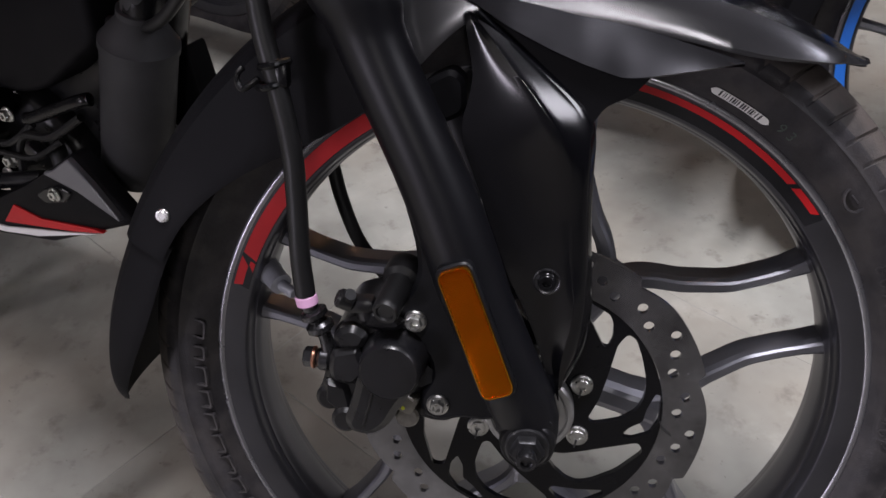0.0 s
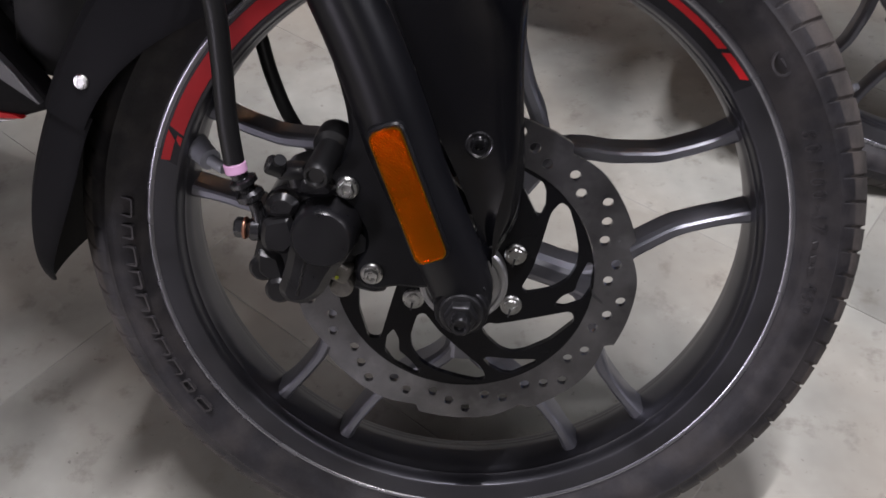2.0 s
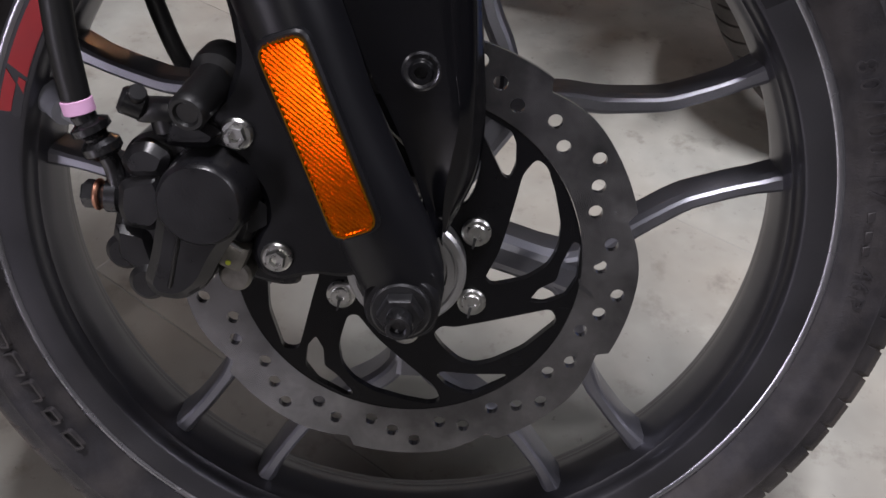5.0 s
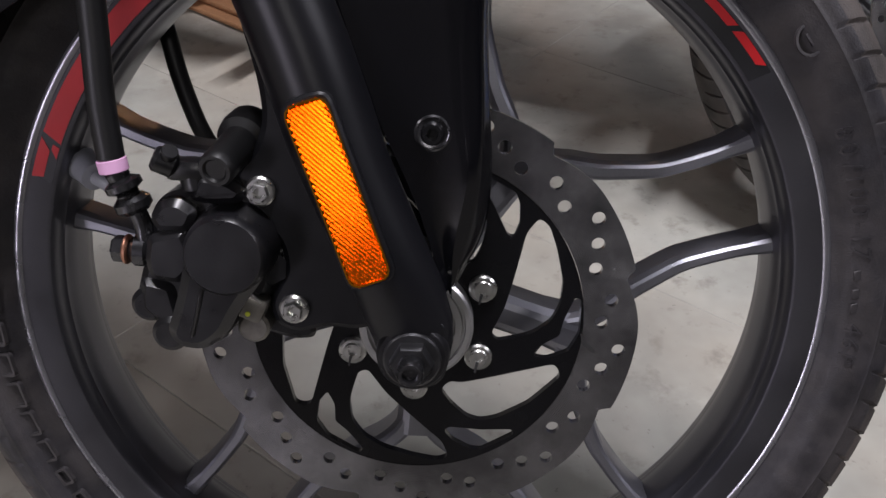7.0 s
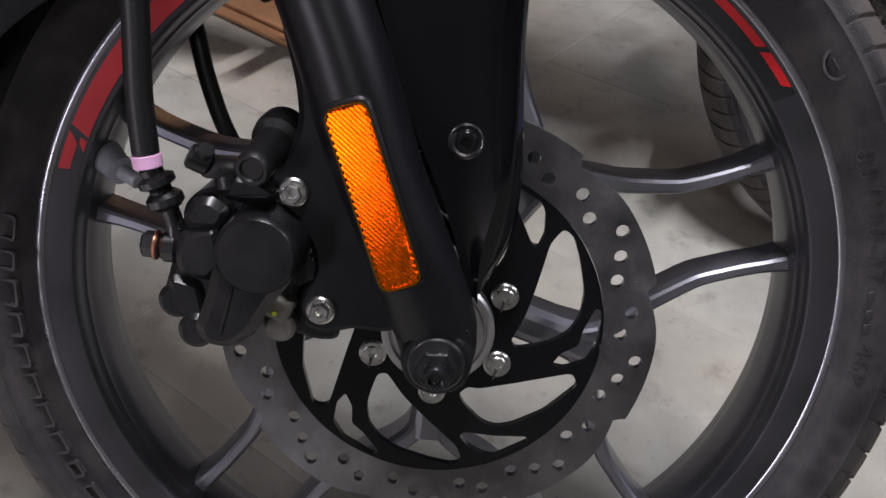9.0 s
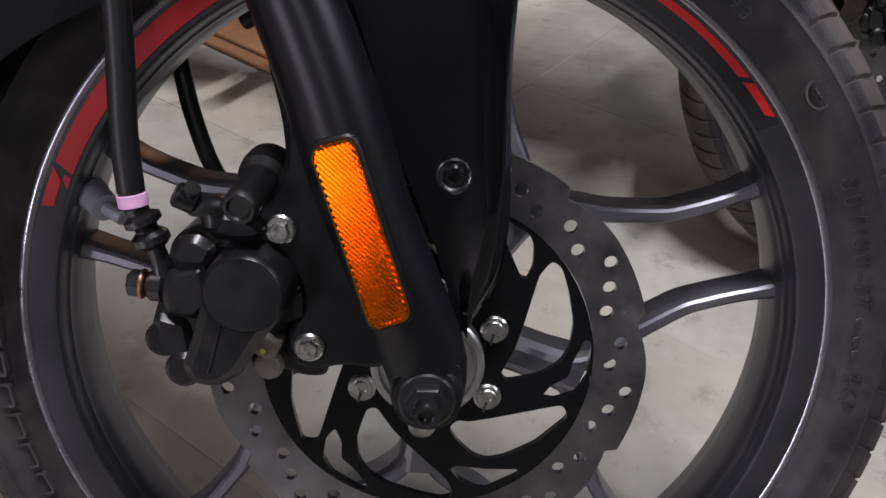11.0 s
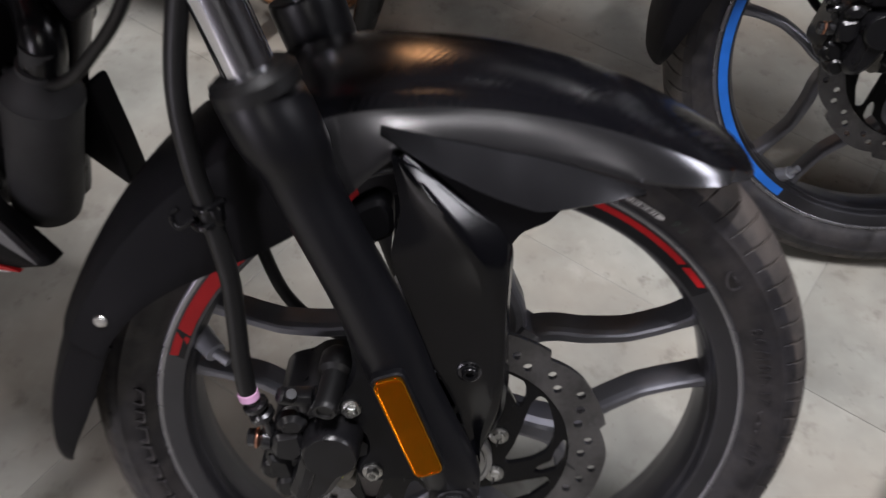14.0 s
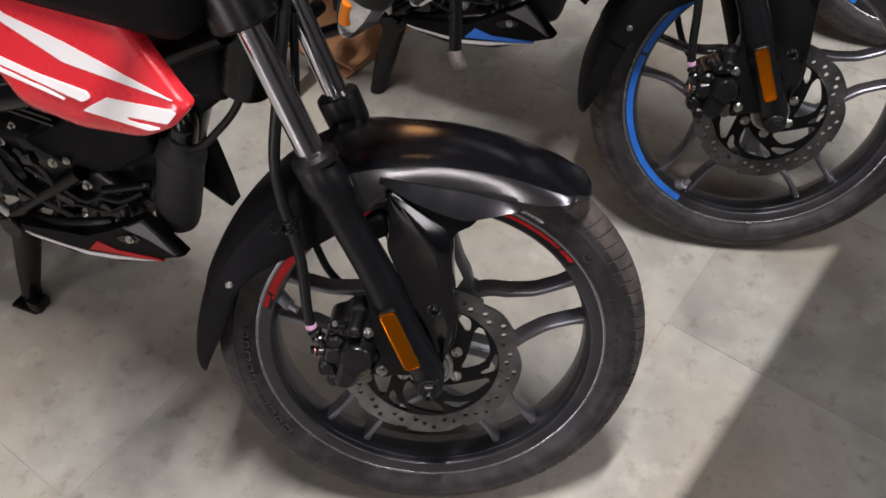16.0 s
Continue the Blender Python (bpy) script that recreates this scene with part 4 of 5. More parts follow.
    part("bleed_lug", joined(block(-0.1045, -0.101, 0.0890, 0.018, 0.013, 0.010, 0.003), cyl((-0.1085, -0.104, 0.0905), (-0.1180, -0.107, 0.0955), 0.0062, 16, 0.25), cyl((-0.1020, -0.100, 0.0890), (-0.1005, -0.100, 0.0790), 0.0070), cyl((-0.1120, -0.106, 0.0945), (-0.1085, -0.1105, 0.0990), 0.0040, 12)), CAST, cal)
    for x, z, r, y in ((-0.1280, 0.0215, 0.0088, -0.103), (-0.1175, 0.0080, 0.0090, -0.107)):
        part("end_cap", cyl((x, -0.080, z), (x, y, z), r, 24, 0.28), CAST, cal)
    part("pad_pin", cyl((-0.0775, -0.085, 0.0108), (-0.0775, -0.1030, 0.0108), 0.0078, 24, 0.2), PAD_STEEL, cal, "dull dark pad pin")
    pad_plate = block(0, 0, 0, 0.020, 0.012, 0.014, 0.003)
    pad_plate.transform(pose(-0.0805, -0.0985, 0.0225, 0, 25, 0))
    part("pad_plate", pad_plate, PAD_STEEL, cal, "dull steel pad plate")
    spring = tube([(-0.0865, -0.1048, 0.0290), (-0.0810, -0.1052, 0.0310), (-0.0725, -0.1048, 0.0250)], 0.0009, 8, 4)
    part("pad_spring", spring, ZINC, cal, "thin bright wire clip")
    for x, z, r in ((-0.0829, 0.0228, 0.0020), (-0.0795, 0.0168, 0.0013), (-0.0868, 0.0205, 0.0011)):
        part("paint_dot", cyl((x, -0.1030, z + 0.002), (x, -0.1050, z + 0.002), r, 12), YELLOW, cal, "yellow paint dot")
    bolt(bike, (-0.0712, -0.1005, 0.0788), 0.0050, 0.0062, 1.45, True, 0.55, turn=12, name="caliper_bolt")
    bolt(bike, (-0.0577, -0.1005, 0.0206), 0.0050, 0.0062, 1.45, True, 0.55, turn=40, name="caliper_bolt")
    # brake hose, its clamp and banjo
    hose = part("brake_hose", tube([(-0.128, -0.070, 0.53), (-0.132, -0.080, 0.470), (-0.140, -0.090, 0.420), (-0.1475, -0.096, 0.373), (-0.1575, -0.100, 0.310), (-0.1550, -0.102, 0.262), (-0.1462, -0.103, 0.217), (-0.1415, -0.102, 0.185), (-0.1408, -0.1015, 0.155), (-0.1410, -0.1015, 0.120), (-0.1394, -0.101, 0.0935)], 0.0064, 16), HOSE, bike, "black rubber brake hose")
    part("colour_band", cyl((-0.1394, -0.101, 0.0930), (-0.1384, -0.1008, 0.0870), 0.0069, 28, 0.05), PINK, hose, "pink marker band")
    part("hose_fitting", joined(cyl((-0.1384, -0.1008, 0.0875), (-0.1362, -0.1, 0.0832), 0.0054), cyl((-0.1365, -0.100, 0.0838), (-0.1338, -0.0995, 0.0768), 0.0088, 24, 0.45), cyl((-0.1340, -0.0995, 0.0772), (-0.1330, -0.099, 0.0742), 0.0054),
                                cyl((-0.1332, -0.099, 0.0752), (-0.1306, -0.0985, 0.0672), 0.0090, 12, 0.3), tube([(-0.131, -0.0985, 0.069), (-0.1285, -0.098, 0.061), (-0.1278, -0.098, 0.050)], 0.0044, 12, 4)), DARK_METAL, hose, "dark metal hose fitting")
    part("banjo_bolt", joined(rod((-0.1250, -0.0975, 0.0475), (-0.1360, -0.0975, 0.0482), [(0, 0.0050), (0.25, 0.0078), (0.7, 0.0078), (1, 0.0050)], 24), rod((-0.1382, -0.0975, 0.0484), (-0.1440, -0.0975, 0.0488), [(0, 0.0066), (0.8, 0.0066), (1, 0.0054)], 6)), DARK_METAL, hose)
    part("copper_washer", cyl((-0.1358, -0.0975, 0.0482), (-0.1384, -0.0975, 0.0484), 0.0073), COPPER, hose, "copper sealing washer")
    clamp = joined(tube([(-0.141, -0.100, 0.240), (-0.150, -0.109, 0.238), (-0.158, -0.100, 0.236), (-0.150, -0.092, 0.237), (-0.141, -0.099, 0.239)], 0.0022, 8, 6), tube([(-0.143, -0.100, 0.228), (-0.152, -0.109, 0.226), (-0.160, -0.100, 0.225), (-0.152, -0.092, 0.226), (-0.143, -0.099, 0.227)], 0.0022, 8, 6),
                   tube([(-0.158, -0.103, 0.230), (-0.168, -0.104, 0.224), (-0.171, -0.103, 0.231), (-0.167, -0.102, 0.236)], 0.0018, 8, 6), block(-0.145, -0.101, 0.232, 0.008, 0.010, 0.014, 0.002))
    clamp.transform(Matrix.Translation((0.0015, -0.0025, -0.003)))
    part("hose_clamp", clamp, GLOSS, hose, "black wire hose clamp")
    # speedometer cable on the far side
    part("speed_cable", tube([(-0.150, 0.050, 0.42), (-0.160, 0.046, 0.26), (-0.1585, 0.040, 0.170), (-0.1525, 0.038, 0.134), (-0.1460, 0.038, 0.106), (-0.1350, 0.040, 0.0755), (-0.116, 0.048, 0.045), (-0.085, 0.058, 0.018), (-0.03, 0.060, 0.005)], 0.0054, 12), HOSE, bike, "black speedometer cable")
    # mudguard
    rows = guard_rows(49.3, 55, 24)[:-1] + guard_rows(55, 111, 60)
    shell = part("front_mudguard", grid_shell([r[5:-5] for r in rows], 0.0025), CARBON, bike, "dark mudguard shell with a slanted weave pattern", sharp=25)
    for side in (0, 1):
        part("mudguard_flank", grid_shell([r[0:6] if side == 0 else r[-6:] for r in rows], 0.0025), FLANK, shell, "smooth satin dark grey flank", sharp=25)
    rear = part("rear_mudguard", grid_shell(guard_rows(110, 156.5, 36), 0.0025), PLASTIC, bike, "textured black plastic mudguard extension", sharp=25)
    flap = [[(x * 0.993, y * 0.975, z * 0.993) for x, y, z in r] for r in guard_rows(154.5, 183.6, 28)]
    part("mudguard_flap", grid_shell(flap, 0.0025), PLASTIC, rear, "black plastic flap", sharp=25)
    bolt(rear, (-0.2350, -0.0805, 0.1350), 0.0031, 0.0028, 1.5, False, 0.5, name="guard_bolt")
    for side in (-1, 1):
        rows = []
        line = [lerp_table(-0.0475 + 0.1588 * i / 33, PANEL) for i in range(34)]
        for _ in range(10):
            line = [line[0]] + [[a[0], (a[1] * 2 + p[1] + q[1]) / 4, a[2], (a[3] * 2 + p[3] + q[3]) / 4] for p, a, q in zip(line, line[1:], line[2:])] + [line[-1]]
        for i in range(34):
            x = -0.0475 + 0.1588 * i / 33
            top, yt, low, yl = line[i]
            row = [(x, side * (yl - 0.0045), low - 0.0016), (x, side * (yl - 0.0006), low - 0.0010)]
            for k in range(9):
                f = k / 8
                row.append((x, side * (yl + (yt - yl) * f + 0.035 * (top - low) * math.sin(math.pi * f) + 0.0008), low + (top - low) * f))
            rows.append(row)
        part("mudguard_panel", grid_shell(rows, 0.0022), GREY, shell, "satin gunmetal side panel", sharp=25)
    stay = part("mudguard_stay", stay_mesh(), SATIN, bike, "satin black mudguard stay", sharp=50)
    part("stay_web", plate(rounded([(-0.031, 0.264), (-0.006, 0.249), (0.021, 0.2365), (0.047, 0.2295), (0.062, 0.2290), (0.052, 0.2180), (0.037, 0.211), (0.029, 0.199), (0.004, 0.205), (-0.030, 0.240)], 0.004), -0.0900, -0.0870), PLASTIC, stay)
    part("stay_washer", lathe([(-0.0925, 0.0086), (-0.0950, 0.0086), (-0.0956, 0.0076), (-0.0952, 0.0066)], 36), DARK_METAL, stay).matrix_basis = pose(0.0084, 0, 0.1060)
    bolt(stay, (0.0084, -0.0935, 0.1060), 0.0052, 0.0055, 1.1, False, 0.55, mat=GLOSS, name="stay_bolt")
    part("fork_stay_bracket", plate(rounded([(-0.072, 0.215), (-0.0640, 0.2246), (-0.0497, 0.2312), (-0.0417, 0.2249), (-0.0410, 0.2054), (-0.0564, 0.1980)], 0.006), -0.088, -0.068, chamfer=0.003), PLASTIC, bike)


# ---------------------------------------------------------------- body of the motorcycle (its own frame: x ahead, y left, z up, at the steering head)


def solid_panel(outline, y_face, y_back, dome=0.012):
    """Cowl side: a thick plate with a softly domed face."""
    cx = sum(p[0] for p in outline) / len(outline)
    cz = sum(p[1] for p in outline) / len(outline)
    bm = bmesh.new()
    rings = []
    s = 1 if y_back > y_face else -1
    for k, y in ((1.0, y_back), (1.0, y_face + s * dome), (0.975, y_face + s * dome * 0.45), (0.93, y_face + s * dome * 0.15), (0.86, y_face), (0.4, y_face - s * dome * 0.05)):
        rings.append([bm.verts.new((cx + (x - cx) * k, y, cz + (z - cz) * k)) for x, z in outline])
    for p, q in zip(rings, rings[1:]):
        n = len(p)
        for i in range(n):
            j = (i + 1) % n
            bm.faces.new((p[i], p[j], q[j], q[i]))
    bm.faces.new(rings[-1])
    bm.faces.new(rings[0])
    return bm


def body_parts(bike, m, paint, accent):
    def put(name, bm, mat, parent=None, label="", sharp=38):
        bm.transform(m)
        return part(name, bm, mat, parent or bike, label, sharp)

    out = rounded([(-0.300, 0.150), (-0.290, 0.060), (-0.245, -0.020), (-0.197, -0.080), (-0.126, -0.088), (-0.051, -0.077), (-0.011, -0.052), (0.011, -0.024), (-0.003, -0.010), (-0.038, 0.035), (-0.072, 0.075), (-0.115, 0.130), (-0.160, 0.190)], 0.012)
    def sloped(bm, side):
        for v in bm.verts:
            d = max(0.0, 0.36 * (v.co.z + 0.06))
            v.co.x -= 0.55 * d
            v.co.y -= side * d
            v.co.z -= 0.67 * d
        return bm

    for side in (-1, 1):
        shroud = put("tank_shroud", sloped(solid_panel(out, side * 0.160, side * 0.143, 0.007), side), paint, None, "glossy tank shroud with white graphics")
        y0, y1 = side * 0.1612, side * 0.158
        for poly in ([(-0.215, 0.052), (-0.197, 0.031), (-0.126, 0.0165), (-0.004, -0.017), (-0.130, -0.007), (-0.199, 0.020), (-0.235, 0.045)],
                     [(-0.221, -0.020), (-0.160, -0.030), (-0.107, -0.035), (-0.104, -0.042), (-0.114, -0.048), (-0.160, -0.040), (-0.223, -0.029)],
                     [(-0.223, -0.033), (-0.155, -0.046), (-0.135, -0.052), (-0.226, -0.038)],
                     [(-0.114, -0.058), (-0.083, -0.035), (-0.008, -0.028), (-0.003, -0.032), (-0.013, -0.045), (-0.061, -0.050), (-0.060, -0.054), (-0.023, -0.054), (-0.036, -0.059)]):
            put("decal", sloped(plate(rounded(poly, 0.002, 2), y0, y1), side), WHITE_DECAL, shroud, "white graphic stripe")
    put("fuel_tank", rod((-0.12, 0, 0.08), (-0.54, 0, 0.12), [(0, 0.09), (0.12, 0.13), (0.4, 0.150), (0.8, 0.13), (1.0, 0.07)], 40), paint, None, "glossy fuel tank")
    # added bulk: fills the dark between the shrouds and widens the cast shadow
    put("air_box", block(-0.20, 0, 0.085, 0.40, 0.26, 0.14, 0.03, 4), PLASTIC, None, "matt black filler block added between the shrouds")
    put("head_tube", cyl((0.012, 0, 0.06), (-0.030, 0, -0.11), 0.030), GLOSS)
    put("frame_tube", tube([(-0.02, 0.01, -0.05), (-0.13, 0.06, -0.16), (-0.195, 0.08, -0.30), (-0.225, 0.08, -0.43)], 0.020), GLOSS, None, "black steel frame tube")
    for s in (-1, 1):
        put("frame_tube", tube([(-0.03, 0.03 * s, -0.02), (-0.20, 0.085 * s, -0.10), (-0.42, 0.09 * s, -0.20), (-0.60, 0.09 * s, -0.34)], 0.016), GLOSS, None, "black steel frame tube")
    case = put("crankcase", joined(solid_panel(rounded([(-0.27, -0.45), (-0.28, -0.40), (-0.33, -0.36), (-0.45, -0.33), (-0.60, -0.36), (-0.62, -0.46), (-0.52, -0.50), (-0.34, -0.485)], 0.03), 0.030, 0.17, 0.02),
                                   cyl((-0.52, 0.05, -0.41), (-0.52, 0.005, -0.41), 0.055, 36, 0.2)), CAST, None, "black engine crankcase")
    put("side_cover", solid_panel(rounded([(-0.445, -0.330), (-0.30, -0.225), (-0.205, -0.215), (-0.205, -0.277), (-0.275, -0.332), (-0.310, -0.346), (-0.38, -0.352)], 0.012), 0.012, 0.15, 0.008), PLASTIC, None, "matt black engine side cover")
    put("cylinder_head", block(-0.30, 0.07, -0.17, 0.15, 0.12, 0.12, 0.014, 3), CAST)
    put("crash_bar", tube([(-0.70, -0.03, -0.585), (-0.63, -0.02, -0.548), (-0.55, -0.01, -0.505), (-0.476, 0.0, -0.462), (-0.40, 0.005, -0.400), (-0.345, 0.012, -0.355)], 0.0135), GLOSS, None, "black bent steel bar")
    put("clutch_arm", joined(tube([(-0.60, -0.005, -0.36), (-0.555, -0.01, -0.40), (-0.515, -0.012, -0.455), (-0.50, -0.01, -0.475)], 0.008), cyl((-0.555, 0.01, -0.40), (-0.555, -0.02, -0.40), 0.014)), ALLOY, case, "bare alloy lever")
    put("gear_link", tube([(-0.46, 0.0, -0.44), (-0.41, 0.002, -0.425), (-0.365, 0.004, -0.405)], 0.005), GLOSS, case)
    put("drain_boss", cyl((-0.40, 0.03, -0.45), (-0.40, 0.0, -0.45), 0.022, 24, 0.2), GLOSS, case)
    put("hose_elbow", tube([(-0.30, 0.02, -0.39), (-0.285, 0.01, -0.42), (-0.31, 0.0, -0.445), (-0.345, 0.0, -0.45)], 0.0085), HOSE, case)
    tab = block(0, 0, 0, 0.030, 0.006, 0.022, 0.002)
    tab.transform(pose(-0.280, -0.004, -0.427, 0, 25, 0))
    put("mounting_tab", tab, ALLOY, case, "bare steel mounting tab")
    put("exhaust_pipe", tube([(-0.235, 0.06, -0.19), (-0.185, 0.055, -0.20), (-0.160, 0.035, -0.225), (-0.168, 0.030, -0.27)], 0.018), GLOSS, None, "black exhaust pipe")
    can = put("catalyst_canister", rod((-0.158, 0.030, -0.225), (-0.2070, 0.030, -0.412), [(0, 0.0155), (0.10, 0.0155), (0.105, 0.0190), (0.130, 0.0190), (0.135, 0.0170), (0.21, 0.0275), (0.245, 0.0318), (0.25, 0.0332), (0.285, 0.0332), (0.29, 0.0318), (0.90, 0.0318), (0.97, 0.0300), (1.0, 0.024)], 48), HEAT, None, "matt dark grey exhaust canister")
    put("side_flap", solid_panel(rounded([(-0.178, -0.300), (-0.166, -0.292), (-0.150, -0.360), (-0.142, -0.405), (-0.152, -0.400), (-0.200, -0.375), (-0.190, -0.330)], 0.006), 0.075, 0.10, 0.004), PLASTIC)
    cowl = put("belly_cowl", joined(solid_panel(rounded([(-0.158, -0.418), (-0.195, -0.383), (-0.217, -0.363), (-0.241, -0.381), (-0.284, -0.411), (-0.345, -0.447), (-0.470, -0.468), (-0.462, -0.486), (-0.374, -0.494), (-0.272, -0.474)], 0.007), -0.030, -0.010, 0.008)), PLASTIC, None, "black belly cowl with white stripe")
    put("decal", plate([(-0.455, -0.4770), (-0.375, -0.4760), (-0.334, -0.4730), (-0.248, -0.4520), (-0.207, -0.4410), (-0.287, -0.4690), (-0.341, -0.4805), (-0.440, -0.4810)], -0.0318, -0.027), WHITE_DECAL, cowl, "white stripe")
    put("decal", plate([(-0.311, -0.441), (-0.277, -0.446), (-0.206, -0.435), (-0.195, -0.436), (-0.239, -0.4475), (-0.332, -0.4660)], -0.0320, -0.027), accent, cowl, "coloured stripe")
    put("cowl_bracket", plate(rounded([(-0.168, -0.415), (-0.195, -0.385), (-0.217, -0.366), (-0.241, -0.384), (-0.254, -0.390), (-0.213, -0.398), (-0.178, -0.411)], 0.003), -0.0335, -0.027, chamfer=0.001), PEARL, cowl, "satin grey cowl edge")
    put("cowl_recess", plate(rounded([(-0.272, -0.418), (-0.262, -0.424), (-0.234, -0.415), (-0.224, -0.403), (-0.236, -0.400), (-0.258, -0.407)], 0.004), -0.0330, -0.027, chamfer=0.001), CAST, cowl)
    for x, y, z, r in ((-0.243, -0.034, -0.408, 0.005), (-0.452, -0.004, -0.478, 0.0065), (-0.351, 0.0, -0.436, 0.0065), (-0.517, 0.0, -0.453, 0.006), (-0.389, 0.008, -0.349, 0.006), (-0.302, 0.008, -0.385, 0.004), (-0.36, 0.008, -0.335, 0.0045)):
        b = bolt(case, (0, 0, 0), r, 0.005, 1.35, True, 0.4, name="case_bolt")
        b.matrix_basis = m @ pose(x, y, z)
    put("lower_bracket", tube([(-0.46, -0.0, -0.475), (-0.40, -0.01, -0.455), (-0.35, -0.01, -0.437), (-0.30, 0.0, -0.425)], 0.008), CAST)
    stand = put("side_stand", joined(tube([(-0.505, 0.02, -0.50), (-0.530, 0.01, -0.60), (-0.546, 0.003, -0.67), (-0.552, 0.0, -0.706)], [0.024, 0.021, 0.017, 0.017]), cyl((-0.500, 0.03, -0.50), (-0.500, -0.02, -0.50), 0.022)), GLOSS, None, "black steel side stand")
    put("stand_foot", joined(block(-0.549, -0.004, -0.7125, 0.055, 0.050, 0.012, 0.004), block(-0.527, -0.012, -0.698, 0.026, 0.030, 0.026, 0.005)), GLOSS, stand)
    put("engine_lever", tube([(-0.300, 0.0, -0.362), (-0.288, 0.0, -0.358), (-0.228, 0.0, -0.329), (-0.215, 0.004, -0.325)], 0.0062), GLOSS, case)
    # dark backing plate added to stand for the black void behind the engine
    put("engine_cover", solid_panel(rounded([(-0.45, -0.335), (-0.22, -0.26), (-0.222, -0.32), (-0.27, -0.43), (-0.34, -0.45), (-0.45, -0.42)], 0.012), 0.055, 0.13, 0.008), CAST, case)
    for x, z, r in ((-0.331, -0.367, 0.0055), (-0.347, -0.420, 0.006), (-0.471, -0.333, 0.005), (-0.435, -0.292, 0.004), (-0.380, -0.343, 0.0035), (-0.452, -0.495, 0.004), (-0.420, -0.375, 0.0035)):
        b = bolt(case, (0, 0, 0), r, 0.007, 1.4, True, 0.45, name="case_bolt")
        b.matrix_basis = m @ pose(x, 0.004, z)
    put("cable_cover", solid_panel(rounded([(-0.137, -0.212), (-0.034, -0.112), (-0.040, -0.030), (-0.160, 0.000), (-0.235, -0.080), (-0.160, -0.170)], 0.010), 0.040, 0.09, 0.006), PLASTIC, None, "matt black plastic cover")
    strut = put("plate_bracket", tube([(0.150, 0.030, 0.165), (0.196, 0.030, 0.110), (0.208, 0.030, 0.045), (0.210, 0.030, -0.012)], 0.0065), GLOSS, None, "black front bracket with a bare metal tab")
    tab = block(0, 0, 0, 0.017, 0.004, 0.024, 0.002)
    tab.transform(pose(0.213, 0.028, -0.024, 0, -28, 0))
    put("bracket_tab", tab, PAD_STEEL, strut, "bare metal tab")
    put("foot_peg", joined(cyl((-0.66, -0.02, -0.50), (-0.66, -0.14, -0.50), 0.016), block(-0.62, 0.0, -0.44, 0.03, 0.03, 0.14, 0.006)), HOSE, None, "black rubber foot peg")
    # wiring and small fittings beside the engine
    for pts, r in (([(-0.30, 0.004, -0.37), (-0.335, -0.004, -0.395), (-0.38, 0.0, -0.39), (-0.43, -0.006, -0.36)], 0.0035), ([(-0.26, 0.0, -0.375), (-0.30, -0.006, -0.40), (-0.36, -0.004, -0.41), (-0.42, 0.0, -0.44)], 0.0030),
                   ([(-0.44, -0.004, -0.33), (-0.40, 0.0, -0.37), (-0.39, -0.004, -0.42), (-0.42, 0.0, -0.46)], 0.0045), ([(-0.23, 0.002, -0.345), (-0.27, -0.003, -0.372), (-0.315, 0.0, -0.385), (-0.33, 0.0, -0.43)], 0.0040),
                   ([(-0.49, -0.004, -0.34), (-0.46, -0.008, -0.39), (-0.43, -0.004, -0.42), (-0.37, -0.004, -0.44)], 0.0055)):
        put("wire", tube(pts, r, 8), HOSE, case)
    for x, z, w, h, a in ((-0.375, -0.405, 0.030, 0.018, 20), (-0.425, -0.345, 0.024, 0.020, -15), (-0.300, -0.395, 0.018, 0.014, 35), (-0.455, -0.435, 0.034, 0.022, 10)):
        plug = block(0, 0, 0, w, 0.014, h, 0.003)
        plug.transform(pose(x, 0.0, z, 0, a, 0))
        put("connector", plug, CAST, case)
    for k in range(6):
        put("cooling_fin", plate(rounded([(-0.46, -0.27 + 0.011 * k), (-0.36, -0.275 + 0.011 * k), (-0.36, -0.271 + 0.011 * k), (-0.46, -0.266 + 0.011 * k)], 0.0015, 2), 0.006, 0.05), CAST, case)
    # cables
    put("cable", tube([(-0.20, 0.03, -0.262), (-0.14, 0.02, -0.250), (-0.095, 0.02, -0.205), (-0.058, 0.02, -0.150), (-0.040, 0.02, -0.085), (-0.035, 0.01, 0.00), (-0.02, 0.0, 0.10)], 0.0052), HOSE, None, "black control cable")
    put("cable", tube([(-0.03, 0.02, 0.05), (-0.075, 0.03, -0.09), (-0.105, 0.04, -0.16), (-0.20, 0.05, -0.20)], 0.0048), HOSE, None, "black control cable")
    put("cable", tube([(-0.03, -0.02, 0.02), (-0.09, 0.0, -0.05), (-0.17, 0.02, -0.08), (-0.26, 0.03, -0.10)], 0.004), HOSE, None, "black control cable")
    coil = []
    for k in range(41):
        a = k / 40 * 5 * 2 * math.pi
        coil.append((-0.135 - 0.0011 * k, 0.03 + 0.008 * math.cos(a), -0.150 - 0.0005 * k + 0.008 * math.sin(a)))
    put("spring", tube(coil, 0.0016, 6, 2), ZINC, None, "small steel coil spring")
    put("ignition_cover", block(-0.10, 0.03, -0.08, 0.11, 0.10, 0.10, 0.015, 3), PLASTIC)
    # headlamp, indicators
    lamp = put("headlamp", rod((-0.04, 0, 0.23), (0.15, 0, 0.22), [(0, 0.05), (0.3, 0.095), (0.8, 0.105), (1.0, 0.09)], 40), PLASTIC, None, "black headlamp housing")
